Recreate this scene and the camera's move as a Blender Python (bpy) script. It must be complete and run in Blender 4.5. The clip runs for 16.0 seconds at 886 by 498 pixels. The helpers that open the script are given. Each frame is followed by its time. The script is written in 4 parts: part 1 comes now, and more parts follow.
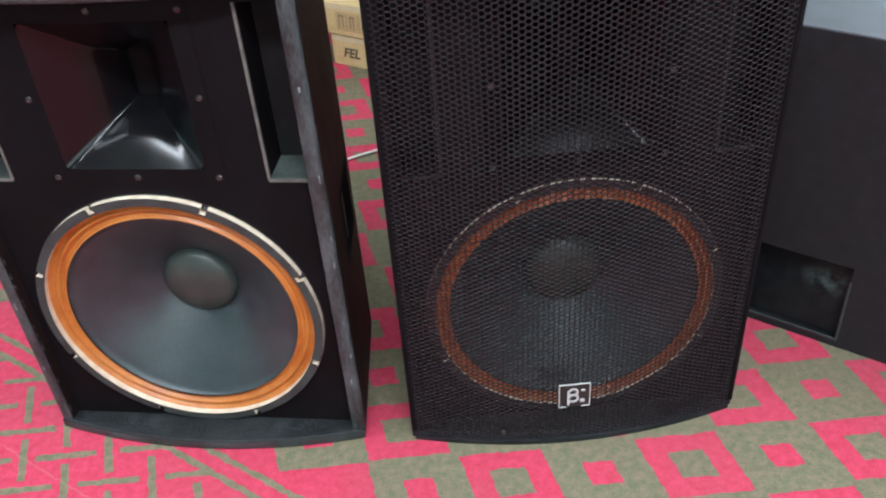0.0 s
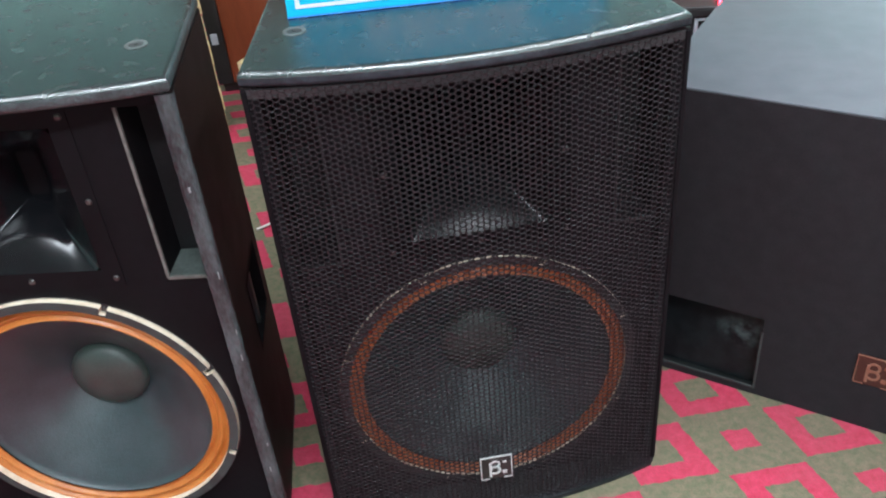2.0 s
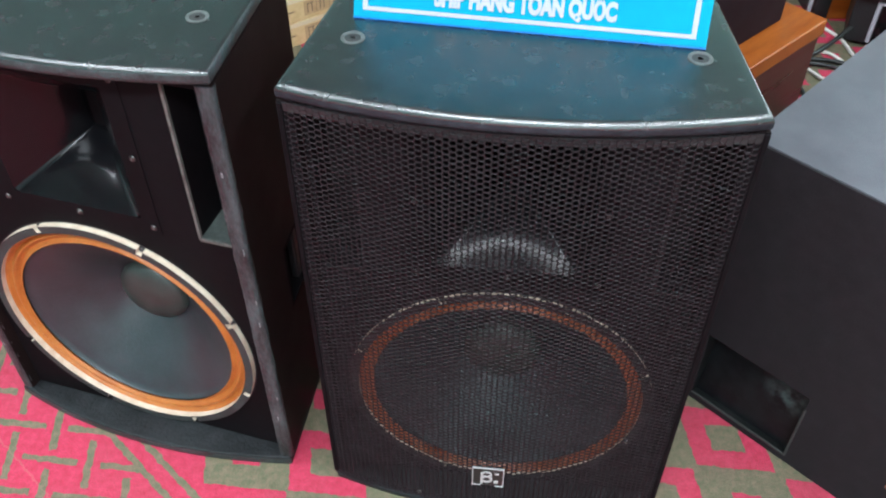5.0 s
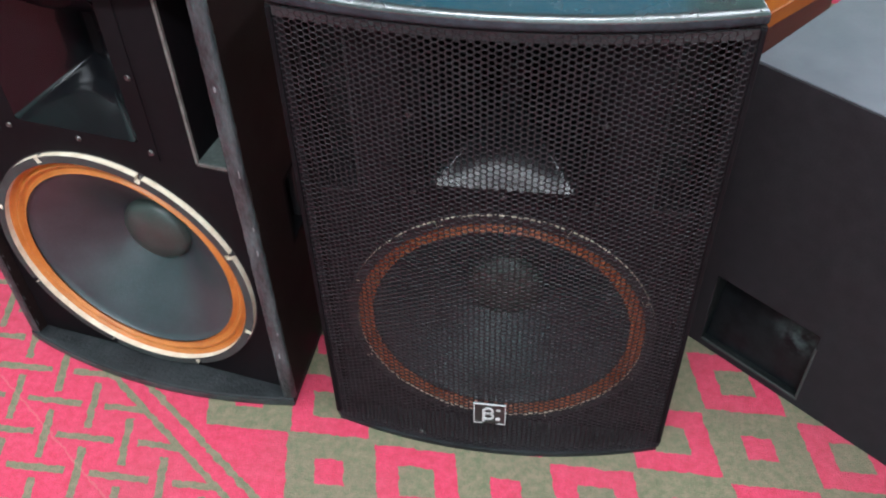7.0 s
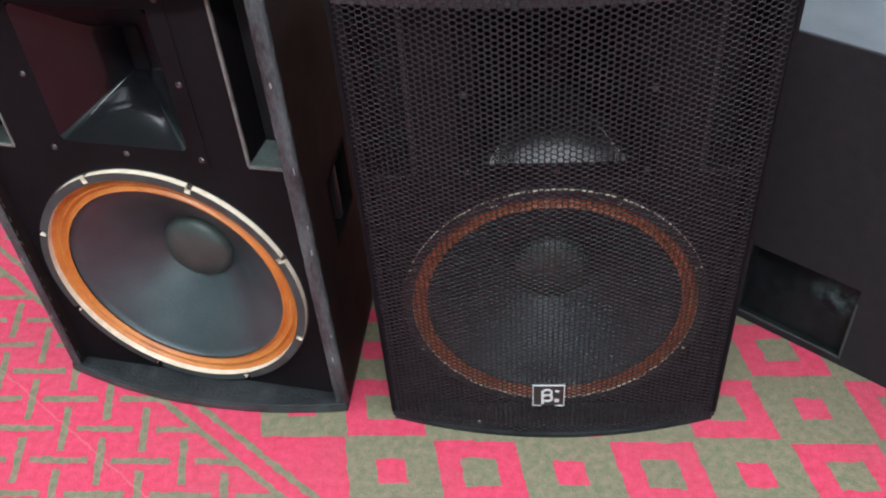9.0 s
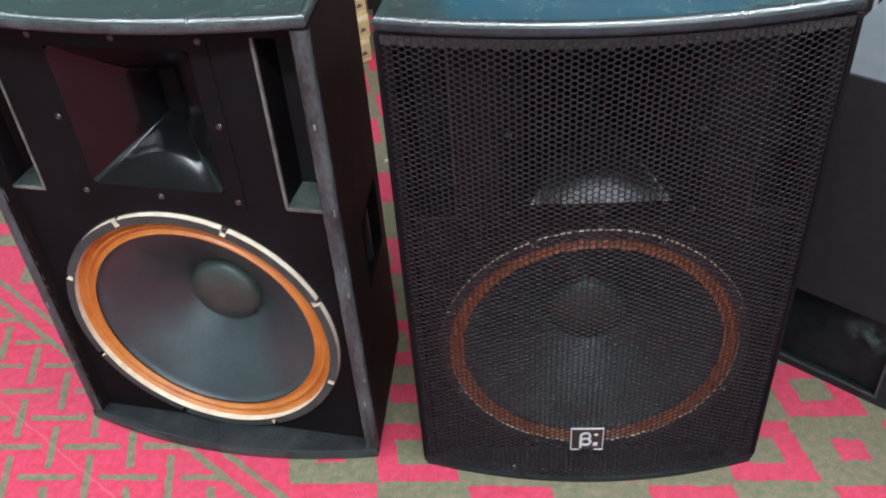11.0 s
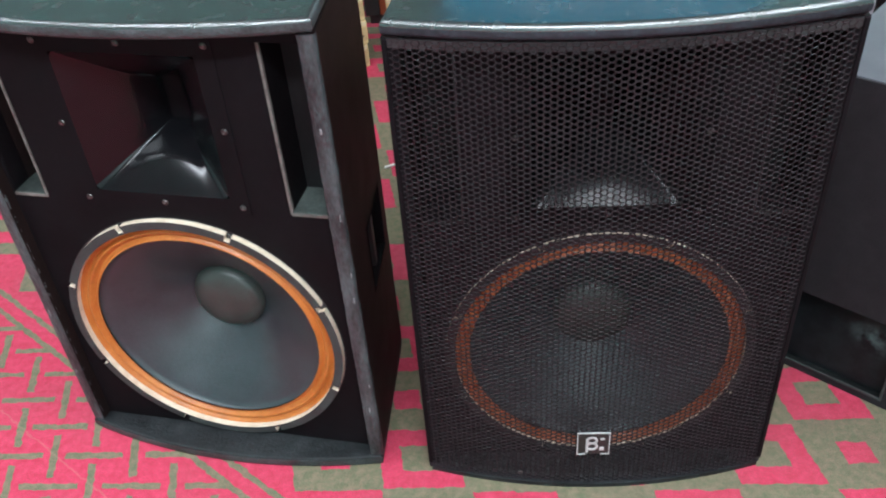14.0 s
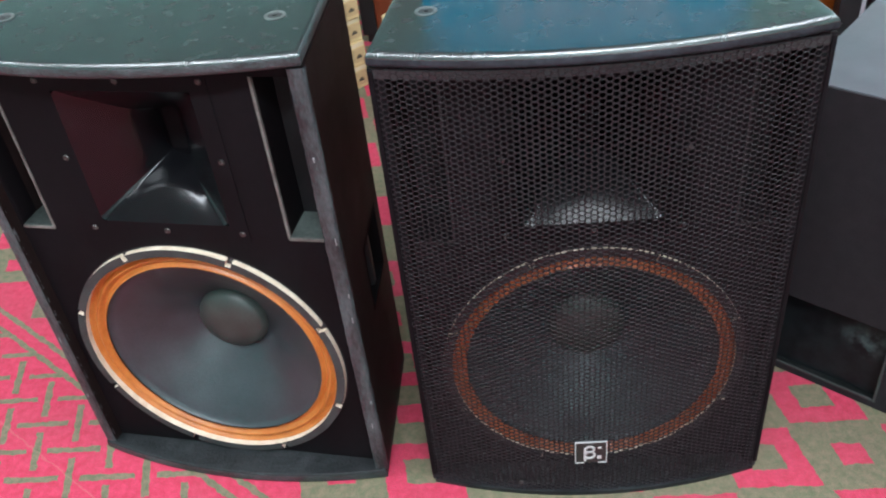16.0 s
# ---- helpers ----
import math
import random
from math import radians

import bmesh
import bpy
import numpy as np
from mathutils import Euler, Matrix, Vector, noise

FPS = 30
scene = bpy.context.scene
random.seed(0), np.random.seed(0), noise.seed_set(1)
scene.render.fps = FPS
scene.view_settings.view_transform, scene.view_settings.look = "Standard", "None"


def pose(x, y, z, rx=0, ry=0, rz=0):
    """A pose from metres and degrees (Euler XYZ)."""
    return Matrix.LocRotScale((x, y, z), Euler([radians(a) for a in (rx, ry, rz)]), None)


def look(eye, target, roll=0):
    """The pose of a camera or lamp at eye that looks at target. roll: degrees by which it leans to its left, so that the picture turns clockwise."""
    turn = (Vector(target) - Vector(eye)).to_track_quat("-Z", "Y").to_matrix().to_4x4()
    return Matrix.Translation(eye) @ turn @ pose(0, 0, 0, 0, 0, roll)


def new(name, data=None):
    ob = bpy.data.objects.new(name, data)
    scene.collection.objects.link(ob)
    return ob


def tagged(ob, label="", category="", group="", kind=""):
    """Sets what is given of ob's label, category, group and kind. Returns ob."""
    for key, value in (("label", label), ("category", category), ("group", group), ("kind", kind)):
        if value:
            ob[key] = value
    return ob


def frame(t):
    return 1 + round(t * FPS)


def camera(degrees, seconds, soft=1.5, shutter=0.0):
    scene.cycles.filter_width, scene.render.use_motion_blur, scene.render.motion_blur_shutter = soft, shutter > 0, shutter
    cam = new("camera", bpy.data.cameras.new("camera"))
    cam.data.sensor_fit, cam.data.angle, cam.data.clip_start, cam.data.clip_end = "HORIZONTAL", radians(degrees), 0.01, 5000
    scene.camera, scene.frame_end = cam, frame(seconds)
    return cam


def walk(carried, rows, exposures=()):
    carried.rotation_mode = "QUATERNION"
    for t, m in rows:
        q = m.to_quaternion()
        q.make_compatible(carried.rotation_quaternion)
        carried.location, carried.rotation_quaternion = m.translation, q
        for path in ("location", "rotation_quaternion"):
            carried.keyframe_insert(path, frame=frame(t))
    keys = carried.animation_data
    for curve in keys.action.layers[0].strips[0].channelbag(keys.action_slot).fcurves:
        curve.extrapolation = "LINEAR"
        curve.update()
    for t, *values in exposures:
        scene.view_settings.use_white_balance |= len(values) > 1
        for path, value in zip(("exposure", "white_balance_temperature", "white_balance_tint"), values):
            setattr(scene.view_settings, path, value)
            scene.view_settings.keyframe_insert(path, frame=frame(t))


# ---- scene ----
# lens and path: part of the walk in its own units, METRES long
cam = camera(53.3, 16.0, soft=2.0, shutter=0.5)
METRES, EYE = 1.15, 1.0
ROWS = [
    (0.0, 0.0, 0.0, 0.0, -2.7, -36.8, 3.62),
    (0.5, 0.018, 0.0045, 0.0111, -3.77, -35.98, 3.25),
    (1.0, 0.0443, 0.0127, 0.0254, -6.31, -34.83, 3.39),
    (1.5, 0.0658, 0.0191, 0.0213, -7.55, -34.75, 3.93),
    (2.0, 0.0553, 0.0349, 0.0426, -7.28, -35.43, 4.53),
    (2.5, 0.0687, 0.141, 0.0495, -5.0, -36.59, 3.92),
    (2.7, 0.1035, 0.2122, 0.0548, -3.09, -38.69, 3.52),
    (3.0, 0.1271, 0.2522, 0.0724, -0.82, -40.27, 2.42),
    (3.3, 0.1687, 0.2774, 0.1470, 1.80, -44.44, 3.46),
    (3.5, 0.1756, 0.2559, 0.1698, 2.99, -44.81, 1.61),
    (3.7, 0.1991, 0.2548, 0.2035, 4.62, -45.48, 1.90),
    (4.0, 0.1993, 0.2317, 0.2086, 5.38, -44.47, 0.37),
    (4.5, 0.1682, 0.1902, 0.187, 7.37, -44.34, -0.13),
    (7.0, 0.2107, 0.1225, 0.0881, 9.41, -44.06, 1.35),
    (7.5, 0.1807, 0.0934, 0.0926, 9.45, -43.63, 1.41),
    (8.0, 0.1464, 0.0753, 0.0695, 7.6, -43.43, 2.29),
    (8.5, 0.1387, 0.0562, 0.0579, 5.34, -42.45, 3.58),
    (11.0, 0.0719, 0.0637, 0.0536, 3.87, -38.99, 3.61),
    (11.5, 0.0743, 0.071, 0.0581, 3.49, -38.54, 3.63),
    (12.0, 0.0812, 0.0754, 0.0581, 2.92, -38.43, 3.79),
    (12.5, 0.0858, 0.0748, 0.0558, 2.66, -38.55, 3.7),
    (13.0, 0.0789, 0.0703, 0.0475, 2.81, -38.59, 3.64),
    (13.5, 0.0697, 0.0673, 0.0485, 3.16, -38.52, 3.58),
    (14.0, 0.0587, 0.063, 0.0498, 3.33, -38.52, 3.63),
    (14.5, 0.0466, 0.0546, 0.0581, 5.08, -38.13, 3.99),
    (15.0, 0.0525, 0.0531, 0.0693, 5.18, -37.84, 4.28),
    (15.5, 0.067, 0.0469, 0.0721, 4.45, -37.53, 4.32),
    (16.0, 0.0811, 0.0485, 0.0758, 2.82, -38.04, 5.47),
]
walk(cam, [(t, pose(0, 0, EYE) @ pose(METRES * x, METRES * y, METRES * z, 90 + pitch, roll, yaw)) for t, x, y, z, yaw, pitch, roll in ROWS])

# ---- world, lights, exposure ----
scene.view_settings.exposure = 0.12
world = bpy.data.worlds.new("room_dim")
world.use_nodes = True
world.node_tree.nodes["Background"].inputs[0].default_value = (0.8, 0.9, 1.0, 1)
world.node_tree.nodes["Background"].inputs[1].default_value = 0.02
scene.world = world


def area_lamp(name, eye, target, sx, sy, watts, colour):
    data = bpy.data.lights.new(name, "AREA")
    data.shape, data.size, data.size_y, data.energy, data.color = "RECTANGLE", sx, sy, watts, colour
    ob = new(name, data)
    ob.matrix_world = look(eye, target)
    return ob


FILL_TINT = (0.83, 0.91, 1.0)
# unseen overhead lamps, placed to suit the reflections: each shines down and, less, up
for x, y, sx, sy, watts in ((0.1, -0.75, 1.6, 0.3, 96), (-1.3, 0.3, 0.12, 1.9, 36), (1.5, 0.3, 0.12, 1.9, 54), (-2.9, 1.5, 0.12, 1.6, 50), (2.7, 2.7, 0.12, 1.6, 66)):
    area_lamp("overhead_fill_below", (x, y, 2.62), (x, y + 0.01, 0), sx, sy, watts, FILL_TINT)
    area_lamp("overhead_fill_above", (x, y, 2.64), (x, y + 0.01, 5), sx, sy, watts * (0.30 if x > 2 else 0.04 if x < -2 else 0.30), FILL_TINT)
# fill lamp added at the front right to brighten the grille; no opening there
area_lamp("front_fill_light", (0.9, -2.35, 1.4), (0.1, 0.9, 0.5), 1.8, 2.2, 32, (0.82, 0.93, 1.0))


# ---- materials ----
class Nodes:
    """A material's node tree with short ways to write arithmetic."""

    def __init__(self, name):
        self.m = bpy.data.materials.new(name)
        self.m.use_nodes = True
        self.t = self.m.node_tree
        self.b = self.t.nodes["Principled BSDF"]

    def put(self, socket, v):
        if isinstance(v, bpy.types.NodeSocket):
            self.t.links.new(v, socket)
        else:
            socket.default_value = v

    def add(self, kind, **settings):
        n = self.t.nodes.new(kind)
        for k, v in settings.items():
            setattr(n, k, v)
        return n

    def f(self, op, a, b=0.0, c=0.0):
        n = self.add("ShaderNodeMath", operation=op)
        for i, v in enumerate((a, b, c)):
            self.put(n.inputs[i], v)
        return n.outputs[0]

    def mix(self, k, a, b):
        n = self.add("ShaderNodeMix", data_type="RGBA")
        self.put(n.inputs[0], k)
        self.put(n.inputs[6], a)
        self.put(n.inputs[7], b)
        return n.outputs[2]

    def coords(self):
        return self.add("ShaderNodeTexCoord").outputs["Object"]

    def noise(self, scale, detail=3.0, rough=0.55, where=None, stretch=None):
        n = self.add("ShaderNodeTexNoise")
        where = where or self.coords()
        if stretch:
            mp = self.add("ShaderNodeMapping")
            self.put(mp.inputs[0], where)
            mp.inputs["Scale"].default_value = stretch
            where = mp.outputs[0]
        self.put(n.inputs["Vector"], where)
        n.inputs["Scale"].default_value = scale
        n.inputs["Detail"].default_value = detail
        n.inputs["Roughness"].default_value = rough
        return n.outputs["Fac"]

    def ramp(self, v, lo, hi, a=0.0, b=1.0):
        n = self.add("ShaderNodeMapRange")
        self.put(n.inputs[0], v)
        for i, x in enumerate((lo, hi, a, b)):
            n.inputs[i + 1].default_value = x
        return n.outputs[0]

    def bump(self, h, strength, distance):
        n = self.add("ShaderNodeBump")
        n.inputs["Strength"].default_value = strength
        n.inputs["Distance"].default_value = distance
        self.put(n.inputs["Height"], h)
        self.t.links.new(n.outputs[0], self.b.inputs["Normal"])

    def out(self, colour, rough=0.5, metal=0.0, spec=0.5):
        self.put(self.b.inputs["Base Color"], colour)
        self.put(self.b.inputs["Roughness"], rough)
        self.put(self.b.inputs["Metallic"], metal)
        self.put(self.b.inputs["Specular IOR Level"], spec)
        return self.m


def rgb(r, g, b):
    return (r, g, b, 1.0)


def surface(name, a, b, scale, rough=(0.4, 0.6), metal=0.0, bump=0.0, bump_scale=300.0, bump_depth=0.001, spec=0.5, stretch=None, lo=0.35, hi=0.65, ior=1.5):
    """Two tones mixed by a noise, with grain and an uneven gloss."""
    n = Nodes(name)
    n.b.inputs["IOR"].default_value = ior
    big = n.noise(scale, 4.0, stretch=stretch)
    small = n.noise(scale * 9, 3.0, stretch=stretch)
    k = n.ramp(n.f("ADD", n.f("MULTIPLY", big, 0.65), n.f("MULTIPLY", small, 0.35)), lo, hi)
    if bump:
        n.bump(n.noise(bump_scale, 2.0, stretch=stretch), bump, bump_depth)
    return n.out(n.mix(k, rgb(*a), rgb(*b)), n.ramp(big, 0.3, 0.7, *rough), metal, spec)


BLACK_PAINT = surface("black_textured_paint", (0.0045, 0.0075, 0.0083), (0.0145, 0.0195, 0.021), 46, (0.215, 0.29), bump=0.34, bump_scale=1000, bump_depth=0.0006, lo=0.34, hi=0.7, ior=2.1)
BOTTOM_PAINT = surface("rough_black_board", (0.005, 0.006, 0.007), (0.024, 0.026, 0.028), 30, (0.55, 0.72), bump=0.7, bump_scale=170, bump_depth=0.002, spec=0.3, lo=0.4, hi=0.7)
BAFFLE_PAINT = surface("black_baffle_paint", (0.0036, 0.0029, 0.0036), (0.0072, 0.0056, 0.0068), 9, (0.6, 0.76), bump=0.3, bump_scale=420, bump_depth=0.0006, spec=0.08)
# lighter, redder copy of the baffle paint: haze behind the grille, painted in
BAFFLE_GRILLED = surface("lifted_black_baffle_paint", (0.0080, 0.0056, 0.0070), (0.0140, 0.0100, 0.0122), 9, (0.6, 0.76), bump=0.3, bump_scale=420, bump_depth=0.0006, spec=0.12)
WORN_EDGE = surface("worn_black_edge", (0.009, 0.012, 0.013), (0.066, 0.078, 0.082), 34, (0.42, 0.62), bump=0.8, bump_scale=240, bump_depth=0.002, lo=0.36, hi=0.72, spec=0.5)
DARK_EDGE = surface("scuffed_dark_edge", (0.005, 0.006, 0.008), (0.028, 0.033, 0.042), 22, (0.5, 0.7), bump=0.7, bump_scale=160, bump_depth=0.002, spec=0.3)
CHIPPED = surface("chipped_corner_paint", (0.010, 0.013, 0.015), (0.080, 0.094, 0.098), 30, (0.42, 0.62), bump=0.9, bump_scale=210, bump_depth=0.0025, lo=0.38, hi=0.68, stretch=(1, 1, 0.35))
CHIP = surface("bare_chip", (0.14, 0.145, 0.15), (0.26, 0.265, 0.27), 160, (0.6, 0.8))
RIM_BACK = surface("grey_rim_behind_grille", (0.006, 0.0062, 0.007), (0.024, 0.025, 0.027), 190, (0.4, 0.6))
SIDE_PAINT = surface("brownish_black_paint", (0.0075, 0.0045, 0.0046), (0.0145, 0.0080, 0.0075), 7, (0.5, 0.66), bump=0.4, bump_scale=380, bump_depth=0.0008, spec=0.12)
BARE_EDGE = surface("dusty_bare_edge", (0.050, 0.044, 0.040), (0.17, 0.155, 0.14), 40, (0.6, 0.8))
PORT_BACK = surface("dark_port_inside", (0.005, 0.005, 0.0055), (0.012, 0.011, 0.012), 14, (0.5, 0.7), spec=0.2)
# port floor paler than its walls: the light on it is put into the colour
PORT_LIT = surface("lit_port_floor", (0.02, 0.025, 0.023), (0.07, 0.085, 0.078), 22, (0.5, 0.75))
HORN_GLOSS = surface("glossy_black_plastic", (0.003, 0.003, 0.004), (0.006, 0.006, 0.007), 12, (0.11, 0.17), ior=1.36)
# copy of the horn plastic, less reflective to dim the glare on its floor
HORN_DULL = surface("dull_black_plastic", (0.004, 0.004, 0.0048), (0.008, 0.008, 0.0088), 30, (0.13, 0.19), ior=1.27)
HORN_PLATE = surface("satin_black_plastic", (0.0036, 0.0029, 0.0036), (0.0072, 0.0056, 0.0068), 9, (0.6, 0.76), spec=0.08)
GASKET_TOP = surface("dark_grey_gasket", (0.016, 0.018, 0.018), (0.04, 0.043, 0.042), 45, (0.6, 0.8), bump=0.3, bump_scale=250)
GASKET_CORK = surface("cream_gasket_edge", (0.52, 0.40, 0.29), (0.72, 0.62, 0.50), 60, (0.6, 0.8))
SURROUND = surface("orange_brown_rubberised_cloth", (0.36, 0.10, 0.016), (0.5, 0.17, 0.035), 30, (0.32, 0.5), bump=0.3, bump_scale=600, bump_depth=0.0004)
SURROUND_RED = surface("red_brown_rubberised_cloth", (0.27, 0.062, 0.018), (0.39, 0.105, 0.036), 30, (0.26, 0.4), bump=0.3, bump_scale=600, bump_depth=0.0004)
CONE = surface("dark_paper_cone", (0.016, 0.024, 0.028), (0.030, 0.040, 0.045), 24, (0.34, 0.43), bump=0.4, bump_scale=420, bump_depth=0.0008, spec=0.65)
DUST_CAP = surface("black_cloth_cap", (0.022, 0.031, 0.028), (0.042, 0.053, 0.047), 30, (0.34, 0.46), bump=0.3, bump_scale=500, bump_depth=0.0005)
STEEL = surface("dull_screw_steel", (0.025, 0.025, 0.025), (0.16, 0.155, 0.15), 200, (0.3, 0.5), metal=0.9)
GRILLE = surface("black_coated_steel_grille", (0.0092, 0.0058, 0.0070), (0.0195, 0.0135, 0.0158), 40, (0.38, 0.52), metal=0.0, spec=0.22)
SUB_TOP = surface("grey_sub_top", (0.098, 0.099, 0.112), (0.142, 0.142, 0.158), 3, (0.36, 0.5), bump=0.4, bump_scale=420, bump_depth=0.001)
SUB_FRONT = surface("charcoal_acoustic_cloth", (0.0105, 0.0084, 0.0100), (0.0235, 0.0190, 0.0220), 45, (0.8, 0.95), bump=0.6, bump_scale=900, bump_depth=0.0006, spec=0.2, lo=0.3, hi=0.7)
SUB_PORT = surface("black_port_lining", (0.005, 0.006, 0.006), (0.012, 0.014, 0.014), 16, (0.35, 0.5), spec=0.2)


def smeared_board(cx, cz):
    """Dark satin board with one pale, patchy smear."""
    n = Nodes("smeared_inner_board")
    where = n.coords()
    xyz = n.add("ShaderNodeSeparateXYZ")
    n.put(xyz.inputs[0], where)
    dx = n.f("MULTIPLY", n.f("SUBTRACT", xyz.outputs[0], cx), 1.0)
    dz = n.f("MULTIPLY", n.f("SUBTRACT", xyz.outputs[2], cz), 1.5)
    away = n.f("SQRT", n.f("ADD", n.f("MULTIPLY", dx, dx), n.f("MULTIPLY", dz, dz)))
    patch = n.ramp(away, 0.012, 0.055, 1.0, 0.0)
    streaks = n.ramp(n.noise(46, 5.0, 0.65, where=where), 0.38, 0.62)
    k = n.f("MULTIPLY", n.f("MAXIMUM", patch, 0.10), streaks)
    n.bump(n.noise(90, 3.0, where=where), 0.2, 0.001)
    return n.out(n.mix(k, rgb(0.0038, 0.0044, 0.0058), rgb(0.050, 0.066, 0.066)), n.ramp(k, 0.0, 1.0, 0.35, 0.6), 0.0, 0.25)


SUB_SMEAR = smeared_board(0.135, 0.100)
COPPER = surface("copper_badge_print", (0.22, 0.090, 0.060), (0.32, 0.15, 0.105), 80, (0.35, 0.5), metal=0.2)
BADGE_RED = surface("dark_red_badge_plate", (0.036, 0.009, 0.006), (0.060, 0.016, 0.011), 60, (0.4, 0.55))
FLY_RING = surface("worn_grey_steel", (0.05, 0.058, 0.056), (0.12, 0.13, 0.125), 140, (0.45, 0.6))
WHITE_PRINT = surface("white_badge_print", (0.40, 0.40, 0.40), (0.52, 0.52, 0.52), 90, (0.35, 0.5))
BADGE_BLACK = surface("black_badge_plate", (0.01, 0.01, 0.011), (0.02, 0.02, 0.02), 90, (0.3, 0.4))
SIGN_BLUE = surface("turquoise_sign_plastic", (0.0, 0.245, 0.385), (0.0, 0.28, 0.43), 5, (0.5, 0.6), spec=0.1)
SIGN_WHITE = surface("white_sign_vinyl", (0.36, 0.355, 0.40), (0.41, 0.405, 0.45), 20, (0.4, 0.5))
SIGN_EDGE = surface("deep_blue_sign_edge", (0.0, 0.12, 0.42), (0.0, 0.16, 0.5), 20, (0.35, 0.45))
CARTON = surface("yellowish_cardboard", (0.50, 0.35, 0.16), (0.66, 0.50, 0.27), 10, (0.75, 0.9), bump=0.2, bump_scale=120)
CARTON_INK = surface("brown_carton_ink", (0.16, 0.115, 0.07), (0.26, 0.19, 0.12), 60, (0.7, 0.85))
CARTON_BLACK = surface("black_carton_ink", (0.05, 0.04, 0.03), (0.10, 0.08, 0.05), 60, (0.7, 0.85))
CARTON_PRINT = surface("faded_carton_print", (0.40, 0.27, 0.13), (0.52, 0.37, 0.20), 60, (0.7, 0.85))
CARTON_TAPE = surface("pale_carton_tape", (0.55, 0.45, 0.28), (0.66, 0.56, 0.38), 30, (0.3, 0.45))
WOOD = surface("orange_varnished_wood", (0.25, 0.055, 0.006), (0.39, 0.105, 0.013), 6, (0.3, 0.45), stretch=(1, 9, 9), bump=0.1, bump_scale=40)
WOOD_DARK = surface("dark_red_varnished_wood", (0.030, 0.009, 0.008), (0.070, 0.020, 0.015), 6, (0.25, 0.4), stretch=(1, 9, 9))
WOOD_RED = surface("red_brown_varnished_wood", (0.13, 0.025, 0.010), (0.20, 0.045, 0.018), 5, (0.25, 0.4), stretch=(6, 6, 1))
MAROON = surface("maroon_cloth_front", (0.011, 0.0032, 0.0055), (0.020, 0.0055, 0.0085), 18, (0.75, 0.9), spec=0.2)
CASE_LID = surface("dark_grey_lid_paint", (0.030, 0.030, 0.032), (0.055, 0.053, 0.055), 14, (0.4, 0.55))
PINK_GLOW = surface("pale_pink_glow_mound", (0.55, 0.16, 0.20), (0.68, 0.26, 0.30), 40, (0.35, 0.5))
BLACK_PLASTIC = surface("black_equipment_plastic", (0.01, 0.01, 0.011), (0.02, 0.02, 0.022), 25, (0.35, 0.5))
CABLE_WHITE = surface("white_cable_sheath", (0.62, 0.58, 0.54), (0.75, 0.72, 0.68), 40, (0.45, 0.6))
CABLE_BLACK = surface("black_cable_sheath", (0.012, 0.012, 0.012), (0.02, 0.02, 0.02), 40, (0.4, 0.55))
WALL = surface("pale_green_unseen_wall", (0.47, 0.74, 0.685), (0.53, 0.79, 0.745), 3, (0.6, 0.8), bump=0.1, bump_scale=90)
CEILING = surface("greyed_unseen_ceiling", (0.44, 0.54, 0.53), (0.50, 0.60, 0.59), 3, (0.7, 0.9))


def glow(name, colour, strength):
    n = Nodes(name)
    n.b.inputs["Emission Color"].default_value = rgb(*colour)
    n.b.inputs["Emission Strength"].default_value = strength
    return n.out(rgb(*[c * 0.2 for c in colour]), 0.4)


RED_LED = glow("red_indicator", (1.0, 0.04, 0.08), 14.0)
AMBER_LED = glow("amber_indicator", (1.0, 0.30, 0.03), 4.0)
PALE_LED = glow("pale_pink_indicator", (1.0, 0.45, 0.45), 10.0)


